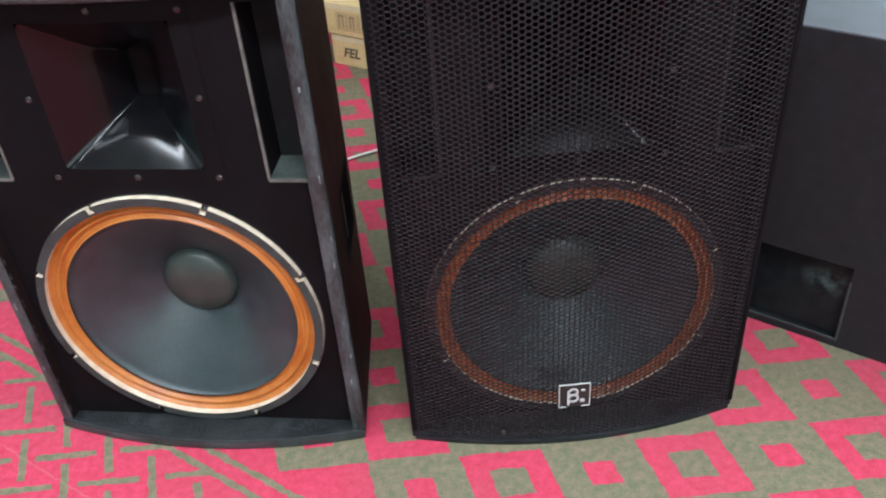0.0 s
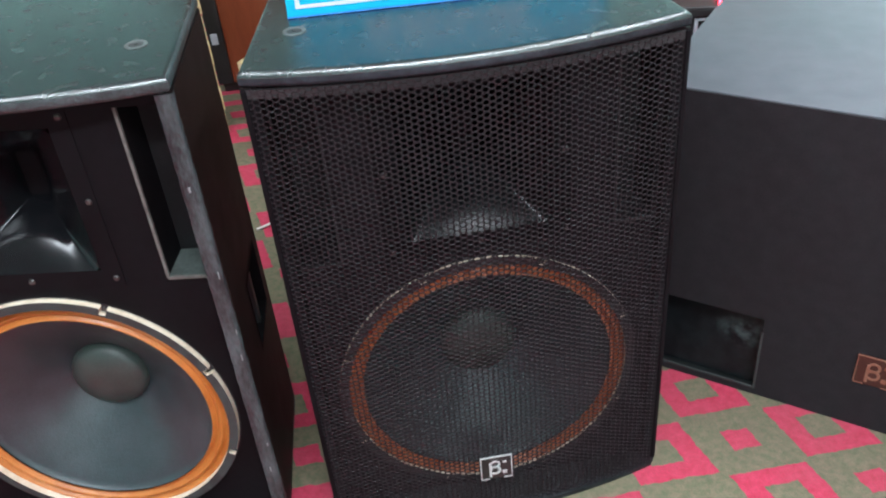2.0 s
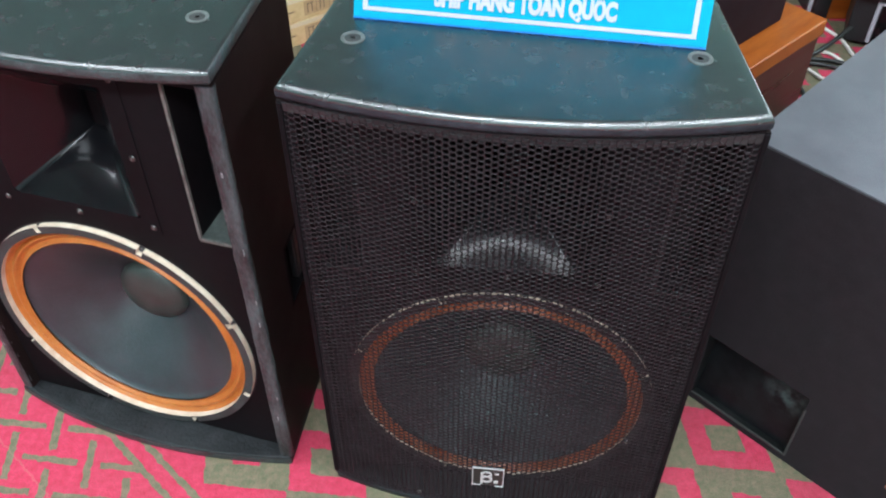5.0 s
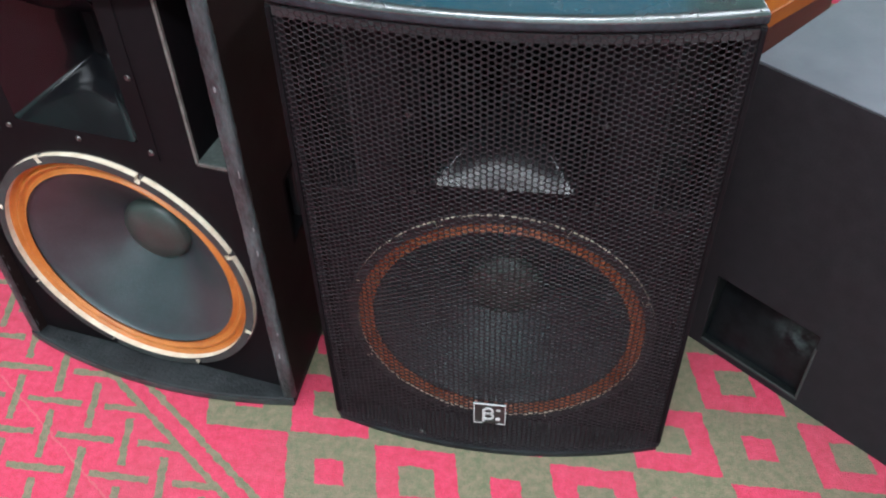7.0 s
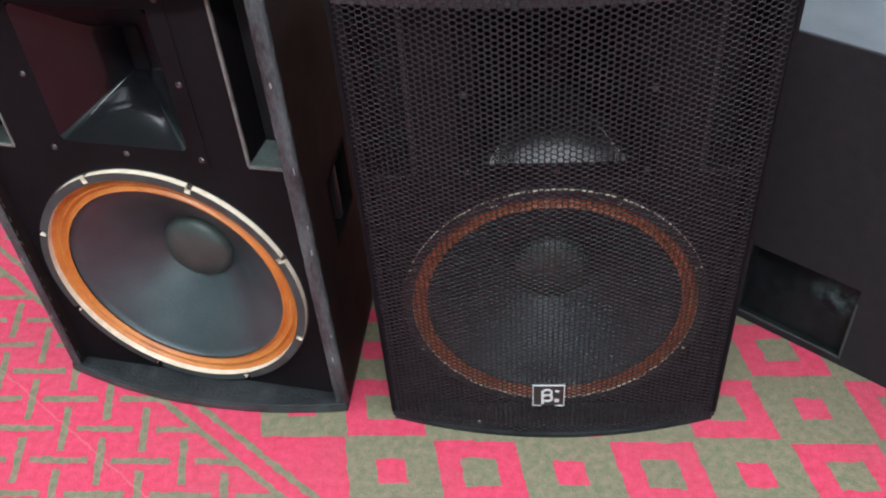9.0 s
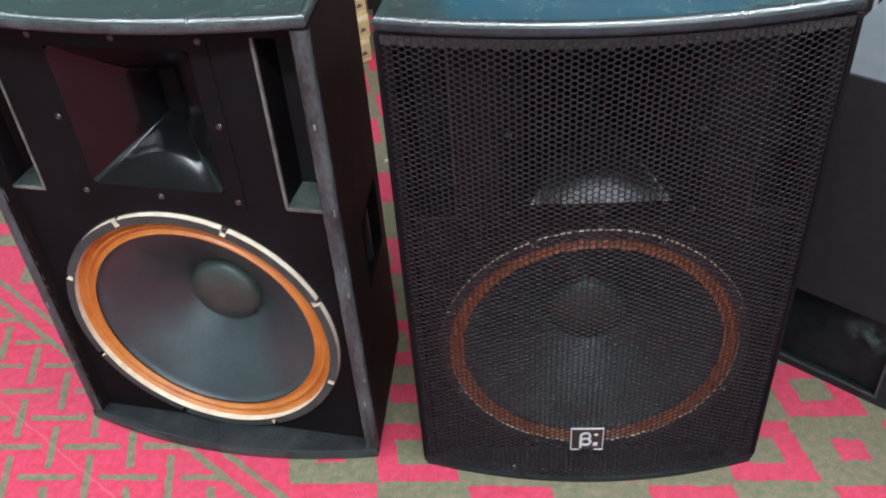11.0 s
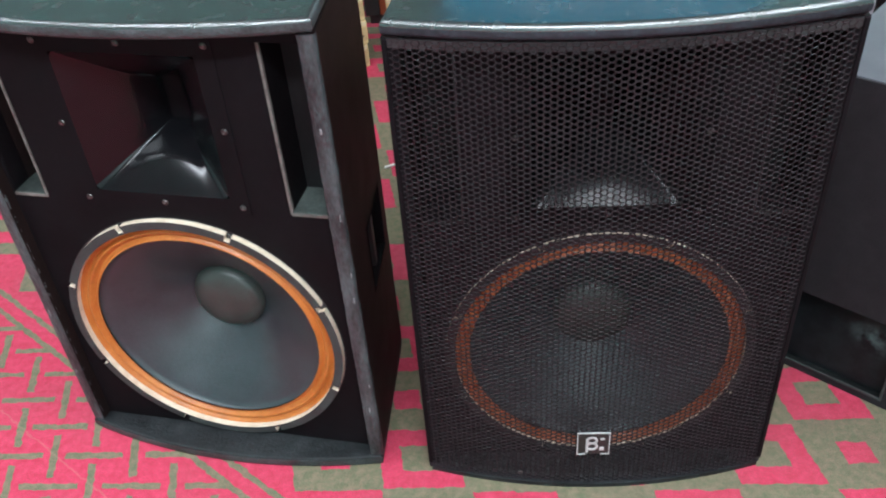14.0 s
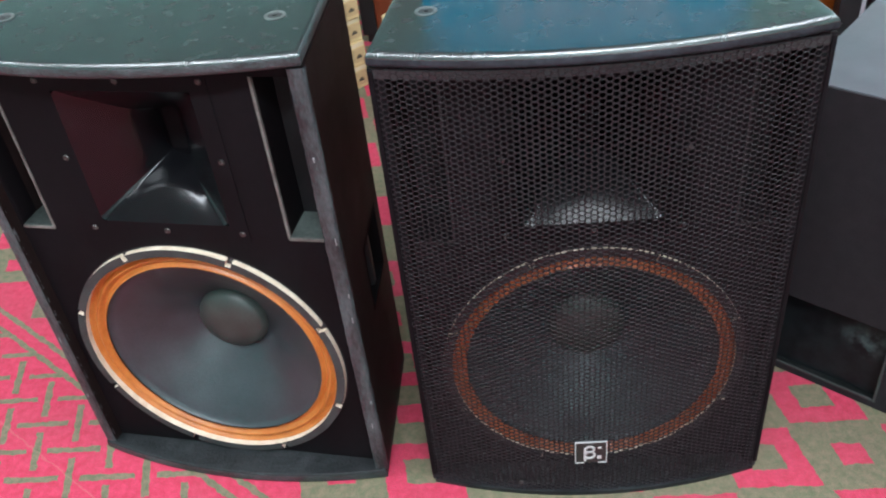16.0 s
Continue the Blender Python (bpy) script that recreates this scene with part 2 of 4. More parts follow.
def carpet_material():
    """Rose-red and olive carpet: a chequer of ringed squares, and a woven lattice beyond a double diagonal line."""
    n = Nodes("rose_and_olive_carpet")
    where = n.coords()
    wob = n.add("ShaderNodeTexNoise")
    n.put(wob.inputs["Vector"], where)
    wob.inputs["Scale"].default_value = 70
    wob.inputs["Detail"].default_value = 4.0
    xyz = n.add("ShaderNodeSeparateXYZ")
    n.put(xyz.inputs[0], where)
    wx = n.add("ShaderNodeSeparateColor")
    n.put(wx.inputs[0], wob.outputs["Color"])
    x = n.f("ADD", xyz.outputs[0], n.f("MULTIPLY", n.f("SUBTRACT", wx.outputs[0], 0.5), 0.010))
    y = n.f("ADD", xyz.outputs[1], n.f("MULTIPLY", n.f("SUBTRACT", wx.outputs[1], 0.5), 0.010))
    # skewed cell coordinates: u = (0.127, 0.003), v = (-0.0282, 0.1147)
    ux, uy, vx, vy = 0.127, 0.003, -0.0282, 0.1147
    det = ux * vy - uy * vx
    dx, dy = n.f("SUBTRACT", x, 0.198), n.f("SUBTRACT", y, 0.791)
    a = n.f("ADD", n.f("MULTIPLY", dx, vy / det), n.f("MULTIPLY", dy, -vx / det))
    b = n.f("ADD", n.f("MULTIPLY", dx, -uy / det), n.f("MULTIPLY", dy, ux / det))

    def cell(p, q):
        i, j = n.f("ROUND", p), n.f("ROUND", q)
        odd = n.f("ABSOLUTE", n.f("SUBTRACT", n.f("FLOORED_MODULO", n.f("ADD", i, j), 2.0), 0.0))
        return i, j, n.f("GREATER_THAN", odd, 0.5), n.f("ABSOLUTE", n.f("SUBTRACT", p, i)), n.f("ABSOLUTE", n.f("SUBTRACT", q, j))

    def both(p, q):
        return n.f("MULTIPLY", p, q)

    def either(p, q):
        return n.f("MAXIMUM", p, q)

    def less(p, v):
        return n.f("LESS_THAN", p, v)

    i, j, odd, ca, cb = cell(a, b)
    reach = n.f("MAXIMUM", ca, cb)
    even = n.f("SUBTRACT", 1.0, odd)
    ring = both(less(reach, 0.462), n.f("GREATER_THAN", reach, 0.2))
    pink_cells = either(both(odd, ring), both(even, less(reach, 0.17)))
    # beyond the last row of squares all is pink
    pink_cells = either(pink_cells, less(n.f("ADD", i, j), -2.5))
    s = n.f("ADD", a, b)
    lines = either(less(n.f("ABSOLUTE", n.f("ADD", s, 3.66)), 0.065), less(n.f("ABSOLUTE", n.f("ADD", s, 3.28)), 0.065))
    # woven lattice
    p, q = n.f("MULTIPLY_ADD", a, 2.0, 10.86), n.f("MULTIPLY_ADD", b, 2.0, -1.216)
    _, _, wodd, wa, wb = cell(p, q)
    weven = n.f("SUBTRACT", 1.0, wodd)
    w, gap = 0.095, 0.29
    lattice = either(both(weven, either(less(wb, w), both(less(wa, w), n.f("GREATER_THAN", wb, gap)))),
                     both(wodd, either(less(wa, w), both(less(wb, w), n.f("GREATER_THAN", wa, gap)))))
    pink_weave = n.f("SUBTRACT", 1.0, lattice)
    inside = less(s, -3.72)
    pink = either(both(inside, pink_weave), both(n.f("SUBTRACT", 1.0, inside), pink_cells))
    pink = both(pink, n.f("SUBTRACT", 1.0, lines))
    seam = less(n.f("ABSOLUTE", n.f("ADD", n.f("MULTIPLY", n.f("ADD", x, 0.642), 0.569), n.f("MULTIPLY", n.f("SUBTRACT", y, 0.895), 0.822))), 0.0015)
    fibre = n.noise(420, 2.0, where=where)
    mottle = n.noise(75, 4.0, 0.7, where=where)
    stain = n.noise(5, 3.0, where=where)
    green = n.mix(n.ramp(mottle, 0.35, 0.65), rgb(0.120, 0.142, 0.082), rgb(0.235, 0.184, 0.122))
    rose = n.mix(n.ramp(mottle, 0.3, 0.7), rgb(0.49, 0.031, 0.072), rgb(0.66, 0.058, 0.126))
    colour = n.mix(pink, green, rose)
    colour = n.mix(n.ramp(fibre, 0.35, 0.7, 0.0, 0.35), colour, rgb(0.10, 0.06, 0.05))
    colour = n.mix(n.f("MULTIPLY", both(seam, inside), 0.2), colour, rgb(0.45, 0.26, 0.2))
    colour = n.mix(n.ramp(stain, 0.45, 0.75, 0.0, 0.25), colour, rgb(0.16, 0.10, 0.09))
    n.bump(n.f("ADD", fibre, n.f("MULTIPLY", mottle, 0.7)), 0.6, 0.003)
    return n.out(colour, 0.93, 0.0, 0.15)


CARPET = carpet_material()


# ---- mesh helpers ----
def link_mesh(name, bm, mats, parent=None, m=None):
    bmesh.ops.recalc_face_normals(bm, faces=bm.faces[:])
    me = bpy.data.meshes.new(name)
    bm.to_mesh(me)
    bm.free()
    for mat in mats if isinstance(mats, (list, tuple)) else (mats,):
        me.materials.append(mat)
    ob = new(name, me)
    if parent:
        ob.parent = parent
    if m is not None:
        ob.matrix_basis = m
    return ob


def part(name, bm, material, parent, label="", m=None):
    ob = link_mesh(name, bm, material, parent, m)
    return tagged(ob, label) if label else ob


def thing(name, m, label, category, group="", kind=""):
    ob = new(name)
    ob.matrix_world = m
    ob.empty_display_size = 0.05
    return tagged(ob, label, category, group, kind)


def soften(bm, width, segments=2, angle=0.5):
    edges = [e for e in bm.edges if len(e.link_faces) == 2 and e.calc_face_angle(0) > angle]
    bmesh.ops.bevel(bm, geom=edges, offset=width, segments=segments, profile=0.5, affect="EDGES", clamp_overlap=True)
    return bm


def block(x0, x1, y0, y1, z0, z1, bevel=0.0, segments=2):
    bm = bmesh.new()
    bmesh.ops.create_cube(bm, size=1)
    for v in bm.verts:
        v.co = Vector((x0 + (v.co.x + 0.5) * (x1 - x0), y0 + (v.co.y + 0.5) * (y1 - y0), z0 + (v.co.z + 0.5) * (z1 - z0)))
    return soften(bm, bevel, segments) if bevel else bm


def prism(outline, z0, z1, bevel=0.0, segments=3):
    """An outline in plan, drawn up from z0 to z1."""
    bm = bmesh.new()
    low = [bm.verts.new((x, y, z0)) for x, y in outline]
    top = [bm.verts.new((x, y, z1)) for x, y in outline]
    bm.faces.new(low[::-1])
    bm.faces.new(top)
    for k in range(len(outline)):
        j = (k + 1) % len(outline)
        bm.faces.new((low[k], low[j], top[j], top[k]))
    return soften(bm, bevel, segments, 0.35) if bevel else bm


def rounded_slab(outline, z0, z1, radius, steps=5):
    """A flat board of any outline (anticlockwise in plan), its rim rounded above and below."""
    pts = [Vector(p) for p in outline]
    n = len(pts)
    inward = []
    for k in range(n):
        a, b = (pts[k] - pts[k - 1]).normalized(), (pts[(k + 1) % n] - pts[k]).normalized()
        na, nb = Vector((-a.y, a.x)), Vector((-b.y, b.x))
        m = (na + nb).normalized()
        inward.append(m / max(0.4, m.dot(na)))
    levels = []
    for k in range(steps + 1):
        t = math.pi / 2 * k / steps
        levels.append((radius * (1 - math.sin(t)), z0 + radius * (1 - math.cos(t))))
    levels += [(d, z1 - (z - z0)) for d, z in levels[::-1]]
    bm = bmesh.new()
    rings = [[bm.verts.new((*(p + w * d), z)) for p, w in zip(pts, inward)] for d, z in levels]
    for p, q in zip(rings, rings[1:]):
        for k in range(n):
            j = (k + 1) % n
            bm.faces.new((p[k], p[j], q[j], q[k]))
    bm.faces.new(rings[0][::-1])
    bm.faces.new(rings[-1])
    return bm


def lathe(profile, steps=96, start=0.0, end=2 * math.pi, closed=False):
    """A profile of (radius, y), turned round the y axis."""
    bm = bmesh.new()
    full = abs(end - start - 2 * math.pi) < 1e-6
    rings = []
    for k in range(steps if full else steps + 1):
        t = start + (end - start) * k / steps
        rings.append([bm.verts.new((r * math.cos(t), y, r * math.sin(t))) for r, y in profile])
    n = len(profile)
    for k in range(len(rings) if full else len(rings) - 1):
        p, q = rings[k], rings[(k + 1) % len(rings)]
        for i in range(n if closed else n - 1):
            j = (i + 1) % n
            bm.faces.new((p[i], p[j], q[j], q[i]))
    if closed and not full:
        bm.faces.new(rings[0])
        bm.faces.new(rings[-1][::-1])
    bmesh.ops.remove_doubles(bm, verts=bm.verts[:], dist=1e-6)
    return bm


def smooth(ob, flat=0.6):
    me = ob.data
    me.polygons.foreach_set("use_smooth", [True] * len(me.polygons))
    me.set_sharp_from_angle(angle=flat)
    return ob


def tube(points, radius, name, material, parent=None):
    cu = bpy.data.curves.new(name, "CURVE")
    cu.dimensions, cu.bevel_depth, cu.bevel_resolution = "3D", radius, 3
    sp = cu.splines.new("NURBS")
    sp.points.add(len(points) - 1)
    for q, p in zip(sp.points, points):
        q.co = (*p, 1)
    sp.use_endpoint_u, sp.order_u = True, 4
    cu.materials.append(material)
    ob = new(name, cu)
    if parent:
        ob.parent = parent
    return ob


# ---- the room ----
floor = link_mesh("floor", block(-3.2, 3.6, -2.5, 4.2, -0.06, 0.0), CARPET)
tagged(floor, "rose-red and olive patterned carpet floor", "floor", kind="structure")
# unseen walls and ceiling, toned to tint the reflections in the speaker tops
for nm, bx in (("wall_south", (-3.2, 3.6, -2.62, -2.5)), ("wall_north", (-3.2, 3.6, 4.2, 4.32)),
               ("wall_west", (-3.32, -3.2, -2.62, 4.32)), ("wall_east", (3.6, 3.72, -2.62, 4.32))):
    tagged(link_mesh(nm, block(*bx, -0.06, 2.9), WALL), "unseen wall, pale green to tint the reflections", "wall", kind="structure")
tagged(link_mesh("ceiling", block(-3.32, 3.72, -2.62, 4.32, 2.9, 3.0), CEILING), "unseen ceiling, toned down for the reflections", "ceiling", kind="structure")

# ---- two-way loudspeakers ----
W, H, PLY = 0.473, 0.70, 0.018
BULGE = 0.033
D1, HW1, D2, HW2 = 0.245, 0.203, 0.37, 0.075
BAFFLE = 0.014
WOOFER_Z, WOOFER_R = 0.219, 0.200


def front_curve(x, sag=BULGE):
    return -sag * (1 - (2 * x / W) ** 2)


def cabinet_plan(inset=0.0):
    arc = [(x, front_curve(x) + inset) for x in np.linspace(-W / 2, W / 2, 25)]
    return arc + [(HW1, D1), (HW2, D2), (-HW2, D2), (-HW1, D1)]


def slab(p, q, thick, z0, z1, bevel=0.002):
    """An upright board from p to q in plan, its thickness to the left of p to q."""
    p, q = Vector(p), Vector(q)
    d = (q - p).normalized()
    nrm = Vector((-d.y, d.x)) * thick
    return prism([tuple(p), tuple(q), tuple(q + nrm), tuple(p + nrm)], z0, z1, bevel, 2)


HANDLE = (0.108, 0.212, 0.248, 0.352)
SIDE_LONG = math.hypot(W / 2 - HW1, D1)
SIDE_TURN = math.atan2(W / 2 - HW1, D1)


def side_board_mesh():
    """A side board: its outer face at x = 0, running back along y, with a square opening for the handle."""
    bm = bmesh.new()
    y0, y1, z0, z1 = HANDLE
    for pts in ([(0.0, PLY), (SIDE_LONG, PLY), (SIDE_LONG, H - PLY), (0.0, H - PLY)], [(y0, z0), (y1, z0), (y1, z1), (y0, z1)]):
        vs = [bm.verts.new((0, y, z)) for y, z in pts]
        for k in range(4):
            bm.edges.new((vs[k], vs[(k + 1) % 4]))
    bmesh.ops.triangle_fill(bm, use_beauty=True, use_dissolve=False, edges=bm.edges[:])
    got = bmesh.ops.extrude_face_region(bm, geom=bm.faces[:])
    for v in got["geom"]:
        if isinstance(v, bmesh.types.BMVert):
            v.co.x -= PLY
    return bm


def worn_edge_mesh(seed):
    """The rounded, dented front edge of a side board."""
    bm = bmesh.new()
    profile = ((-PLY, 0.004), (-PLY + 0.0006, -0.0006), (-0.0140, -0.0018), (-0.0090, -0.0022), (-0.0040, -0.0022), (-0.0010, -0.0014),
               (0.0008, 0.0006), (0.0014, 0.0035), (0.0012, 0.0070), (-0.0004, 0.0085))
    rows = []
    for k in range(141):
        z = PLY + (H - 2 * PLY) * k / 140
        row = []
        for c, (x, y) in enumerate(profile):
            d = 0.0008 * noise.noise((c * 0.7, seed * 5.0, z * 130)) + 0.0006 * noise.noise((c * 0.3, seed * 9.0, z * 38))
            row.append(bm.verts.new((x + d, y + d, z)))
        rows.append(row)
    for p, q in zip(rows, rows[1:]):
        for c in range(len(profile) - 1):
            bm.faces.new((p[c], p[c + 1], q[c + 1], q[c]))
    return bm


def handle_cup_mesh():
    """An open cup behind the opening, with a narrow flange."""
    y0, y1, z0, z1 = HANDLE
    bm = bmesh.new()
    rings = []
    for x, grow in ((0.0008, 0.006), (0.0012, 0.0), (-0.045, -0.006)):
        rings.append([bm.verts.new((x, y, z)) for y, z in ((y0 - grow, z0 - grow), (y1 + grow, z0 - grow), (y1 + grow, z1 + grow), (y0 - grow, z1 + grow))])
    for p, q in zip(rings, rings[1:]):
        for k in range(4):
            bm.faces.new((p[k], p[(k + 1) % 4], q[(k + 1) % 4], q[k]))
    bm.faces.new(rings[-1])
    return bm


def baffle_mesh():
    """The front board with its real openings."""
    bm = bmesh.new()

    def loop(pts):
        vs = [bm.verts.new((x, 0, z)) for x, z in pts]
        for k in range(len(vs)):
            bm.edges.new((vs[k], vs[(k + 1) % len(vs)]))

    def rect(x0, x1, z0, z1):
        loop([(x0, z0), (x1, z0), (x1, z1), (x0, z1)])

    rect(-W / 2 + PLY, W / 2 - PLY, PLY, H - PLY)
    loop([(0.188 * math.cos(2 * math.pi * k / 72), WOOFER_Z + 0.188 * math.sin(2 * math.pi * k / 72)) for k in range(72)])
    rect(-0.094, 0.094, 0.452, 0.650)
    for s in (-1, 1):
        lo, hi = sorted((s * 0.166, s * 0.213))
        rect(lo, hi, 0.442, 0.664)
    bmesh.ops.triangle_fill(bm, use_beauty=True, use_dissolve=False, edges=bm.edges[:])
    got = bmesh.ops.extrude_face_region(bm, geom=bm.faces[:])
    for v in got["geom"]:
        if isinstance(v, bmesh.types.BMVert):
            v.co.y += PLY
    return bm


def horn_mesh():
    """A rectangular mouth that flares out of a slot, its floor arched behind the straight lip."""
    bm = bmesh.new()
    rings = []
    for k in range(21):
        t = k / 20
        open_ = (1 - t) ** 1.42
        hx = 0.0135 + (0.089 - 0.0135) * open_
        z0 = 0.513 - (0.513 - 0.457) * open_
        z1 = 0.575 + (0.645 - 0.575) * open_
        r = 0.0030 + 0.0060 * open_
        arch = 0.0045 * math.sin(math.pi * min(1.0, 1.25 * t)) ** 1.3
        corners = ((hx - r, z1 - r, 0), (-hx + r, z1 - r, 90), (-hx + r, z0 + r, 180), (hx - r, z0 + r, 270))
        ring = []
        for c, (cx, cz, a0) in enumerate(corners):
            for q in range(6):
                an = radians(a0 + 18 * q)
                ring.append((cx + r * math.cos(an), cz + r * math.sin(an)))
            nx, nz, _ = corners[(c + 1) % 4]
            an = radians(a0 + 90)
            ax, az, bx, bz = cx + r * math.cos(an), cz + r * math.sin(an), nx + r * math.cos(an), nz + r * math.sin(an)
            for q in range(1, 12):
                ring.append((ax + (bx - ax) * q / 12, az + (bz - az) * q / 12))
        # only the floor is arched
        ring = [(x, z + (arch * (1 - (x / hx) ** 2) if z < z0 + r * 0.6 else 0.0)) for x, z in ring]
        rings.append([bm.verts.new((x, 0.090 * t, z)) for x, z in ring])
    n = len(rings[0])
    for p, q in zip(rings, rings[1:]):
        for i in range(n):
            bm.faces.new((p[i], p[(i + 1) % n], q[(i + 1) % n], q[i]))
    bm.faces.new(rings[-1]).material_index = 1
    return bm


def plate_mesh(x0, x1, z0, z1, hx, hz0, hz1, thick):
    bm = bmesh.new()

    def loop(pts):
        vs = [bm.verts.new((x, 0, z)) for x, z in pts]
        for k in range(len(vs)):
            bm.edges.new((vs[k], vs[(k + 1) % len(vs)]))

    loop([(x0, z0), (x1, z0), (x1, z1), (x0, z1)])
    loop([(-hx, hz0), (hx, hz0), (hx, hz1), (-hx, hz1)])
    bmesh.ops.triangle_fill(bm, use_beauty=True, use_dissolve=False, edges=bm.edges[:])
    got = bmesh.ops.extrude_face_region(bm, geom=bm.faces[:])
    for v in got["geom"]:
        if isinstance(v, bmesh.types.BMVert):
            v.co.y -= thick
    return bm


def screw_mesh():
    bm = lathe([(0.0, -0.0004), (0.0010, -0.0006), (0.0014, -0.0015), (0.0028, -0.0013), (0.0036, 0.0), (0.0036, 0.001)], 12)
    return bm


def grille_mesh():
    """Hexagonal perforation on the bowed front: each hole has a rolled rim and walls."""
    pitch, col = 0.0071, 0.0068
    wide = col / (pitch * 0.866)
    outer = pitch / 1.732
    rings = ((outer, 0.0), (outer * 0.92, 0.0001), (outer * 0.81, 0.0006), (outer * 0.80, 0.0018))
    x0, x1, z0, z1 = -W / 2 + 0.0005, W / 2 - 0.0005, 0.0055, H - 0.0150
    verts, faces = [], []
    i = 0
    x = x0 + col
    while x < x1 - col:
        z = z0 + pitch * (0.6 + (0.5 if i % 2 else 0))
        while z < z1 - pitch * 0.5:
            base = len(verts)
            for r, d in rings:
                for k in range(6):
                    an = math.pi / 3 * k
                    px = x + r * wide * math.cos(an)
                    verts.append((px, front_curve(px, BULGE - 0.0005) + d, z + r * math.sin(an)))
            for k in range(6):
                j = (k + 1) % 6
                for b in (base, base + 6, base + 12):
                    faces.append((b + k, b + j, b + 6 + j, b + 6 + k))
            z += pitch
        x += col
        i += 1
    me = bpy.data.meshes.new("grille_mesh")
    me.from_pydata(verts, [], faces)
    me.update()
    return me


def bowed_strip(z0, z1, thick, sag, x0=-W / 2 + 0.004, x1=W / 2 - 0.004):
    xs = np.linspace(x0, x1, 25)
    return prism([(x, front_curve(x, sag)) for x in xs] + [(x, front_curve(x, sag) + thick) for x in xs[::-1]], z0, z1)


def mark_shape(parent, m, ink, ground, size, w=0.0013):
    """A square badge: a broken frame round a plain two-lobed mark."""
    s = size / 2
    plate = part("badge", block(-s, s, 0.0, 0.003, -s, s, 0.0008), ground, parent, "square printed badge", m)
    for x0, x1, z0, z1 in ((-s, -s + w, -s, s), (s - w, s, -s, s), (-s, -s * 0.45, -s, -s + w), (s * 0.45, s, -s, -s + w),
                           (-s + w, s - w, s - w, s)):
        part("frame_bar", block(x0, x1, -0.0009, 0.0012, z0, z1), ink, plate)
    part("mark_stem", block(-s * 0.46, -s * 0.30, -0.0009, 0.0012, -s * 0.82, s * 0.44, 0.0004, 1), ink, plate)
    for cz, r in ((s * 0.30, s * 0.34), (-s * 0.24, s * 0.37)):
        bm = lathe([(r, -0.0009), (r, 0.0012), (r * 0.58, 0.0012), (r * 0.58, -0.0009)], 24, radians(-135), radians(150), closed=True)
        part("mark_lobe", bm, ink, plate, "", pose(-s * 0.08, 0, cz))
    part("mark_dot", block(s * 0.42, s * 0.66, -0.0009, 0.0012, s * 0.35, s * 0.5), ink, plate)
    part("mark_dot", block(s * 0.38, s * 0.66, -0.0009, 0.0012, -s * 0.62, -s * 0.34), ink, plate)
    return plate


def woofer(parent, y, clean):
    """A cone driver with gasket, ridged surround, cone and cap, facing -y."""
    base = part("woofer", lathe([(0.165, 0.02), (0.186, 0.006), (0.2, 0.006), (0.2015, 0.0), (0.190, -0.0008), (0.186, 0.006), (0.176, 0.014)], 96), BLACK_PLASTIC, parent,
                "large cone woofer with an orange surround", pose(0, y, WOOFER_Z))
    smooth(base)
    gap = radians(1.2)
    rise = -0.0035 if clean else -0.0085
    bm = lathe([(0.1875, rise), (0.1904, rise), (0.1904, 0.003), (0.1875, 0.003)], 96, closed=True)
    bm.normal_update()
    for f in bm.faces:
        f.material_index = 0 if f.calc_center_median().y < rise * 0.9 else 1
    part("gasket_lip", bm, [BLACK_PLASTIC if clean else GASKET_TOP, GASKET_CORK], base, "continuous cream inner lip")
    for k in range(8):
        a0 = radians(22.5 + 45 * k) + gap
        a1 = a0 + radians(45) - 2 * gap
        bm = lathe([(0.1903, rise), (0.1995, rise), (0.1995, 0.0), (0.1903, 0.0)], 14, a0, a1, closed=True)
        bm.normal_update()
        for f in bm.faces:
            f.material_index = 0 if abs(f.normal.y) > 0.7 and f.calc_center_median().y < rise * 0.7 else 1
        part("gasket", bm, [BLACK_PLASTIC if clean else GASKET_TOP, GASKET_CORK], base, "dark gasket with cream edges")
        an = radians(22.5 + 45 * k)
        part("screw", screw_mesh(), STEEL, base, "", pose(0.195 * math.cos(an), -0.002, 0.195 * math.sin(an)))
    wide = 0.0195 if clean else 0.0258
    prof = [(0.1885, 0.0010)]
    for k in range(31):
        t = k / 30
        prof.append((0.1878 - wide * t, 0.0030 + 0.002 * t - 0.0027 * math.cos(t * 2 * math.pi * 2)))
    smooth(part("surround", lathe(prof, 96), SURROUND_RED if clean else SURROUND, base, "orange-brown ridged cloth surround"), 1.2)
    edge = 0.1878 - wide
    prof = [(edge + 0.0005, 0.005)] + [(edge - (edge - 0.05) * t, 0.007 + 0.079 * t ** 1.12) for t in np.linspace(0, 1, 14)]
    smooth(part("cone", lathe([(float(r), float(d)) for r, d in prof], 96), CONE, base, "dark grey paper cone"), 1.2)
    prof = [(0.0545, 0.0835), (0.0535, 0.0775)] + [(0.053 * math.cos(a), 0.0775 - 0.018 * math.sin(a)) for a in np.linspace(0.05, math.pi / 2, 10)]
    smooth(part("dust_cap", lathe([(float(r), float(d)) for r, d in prof], 64), DUST_CAP, base, "domed black dust cap"), 1.2)
    return base


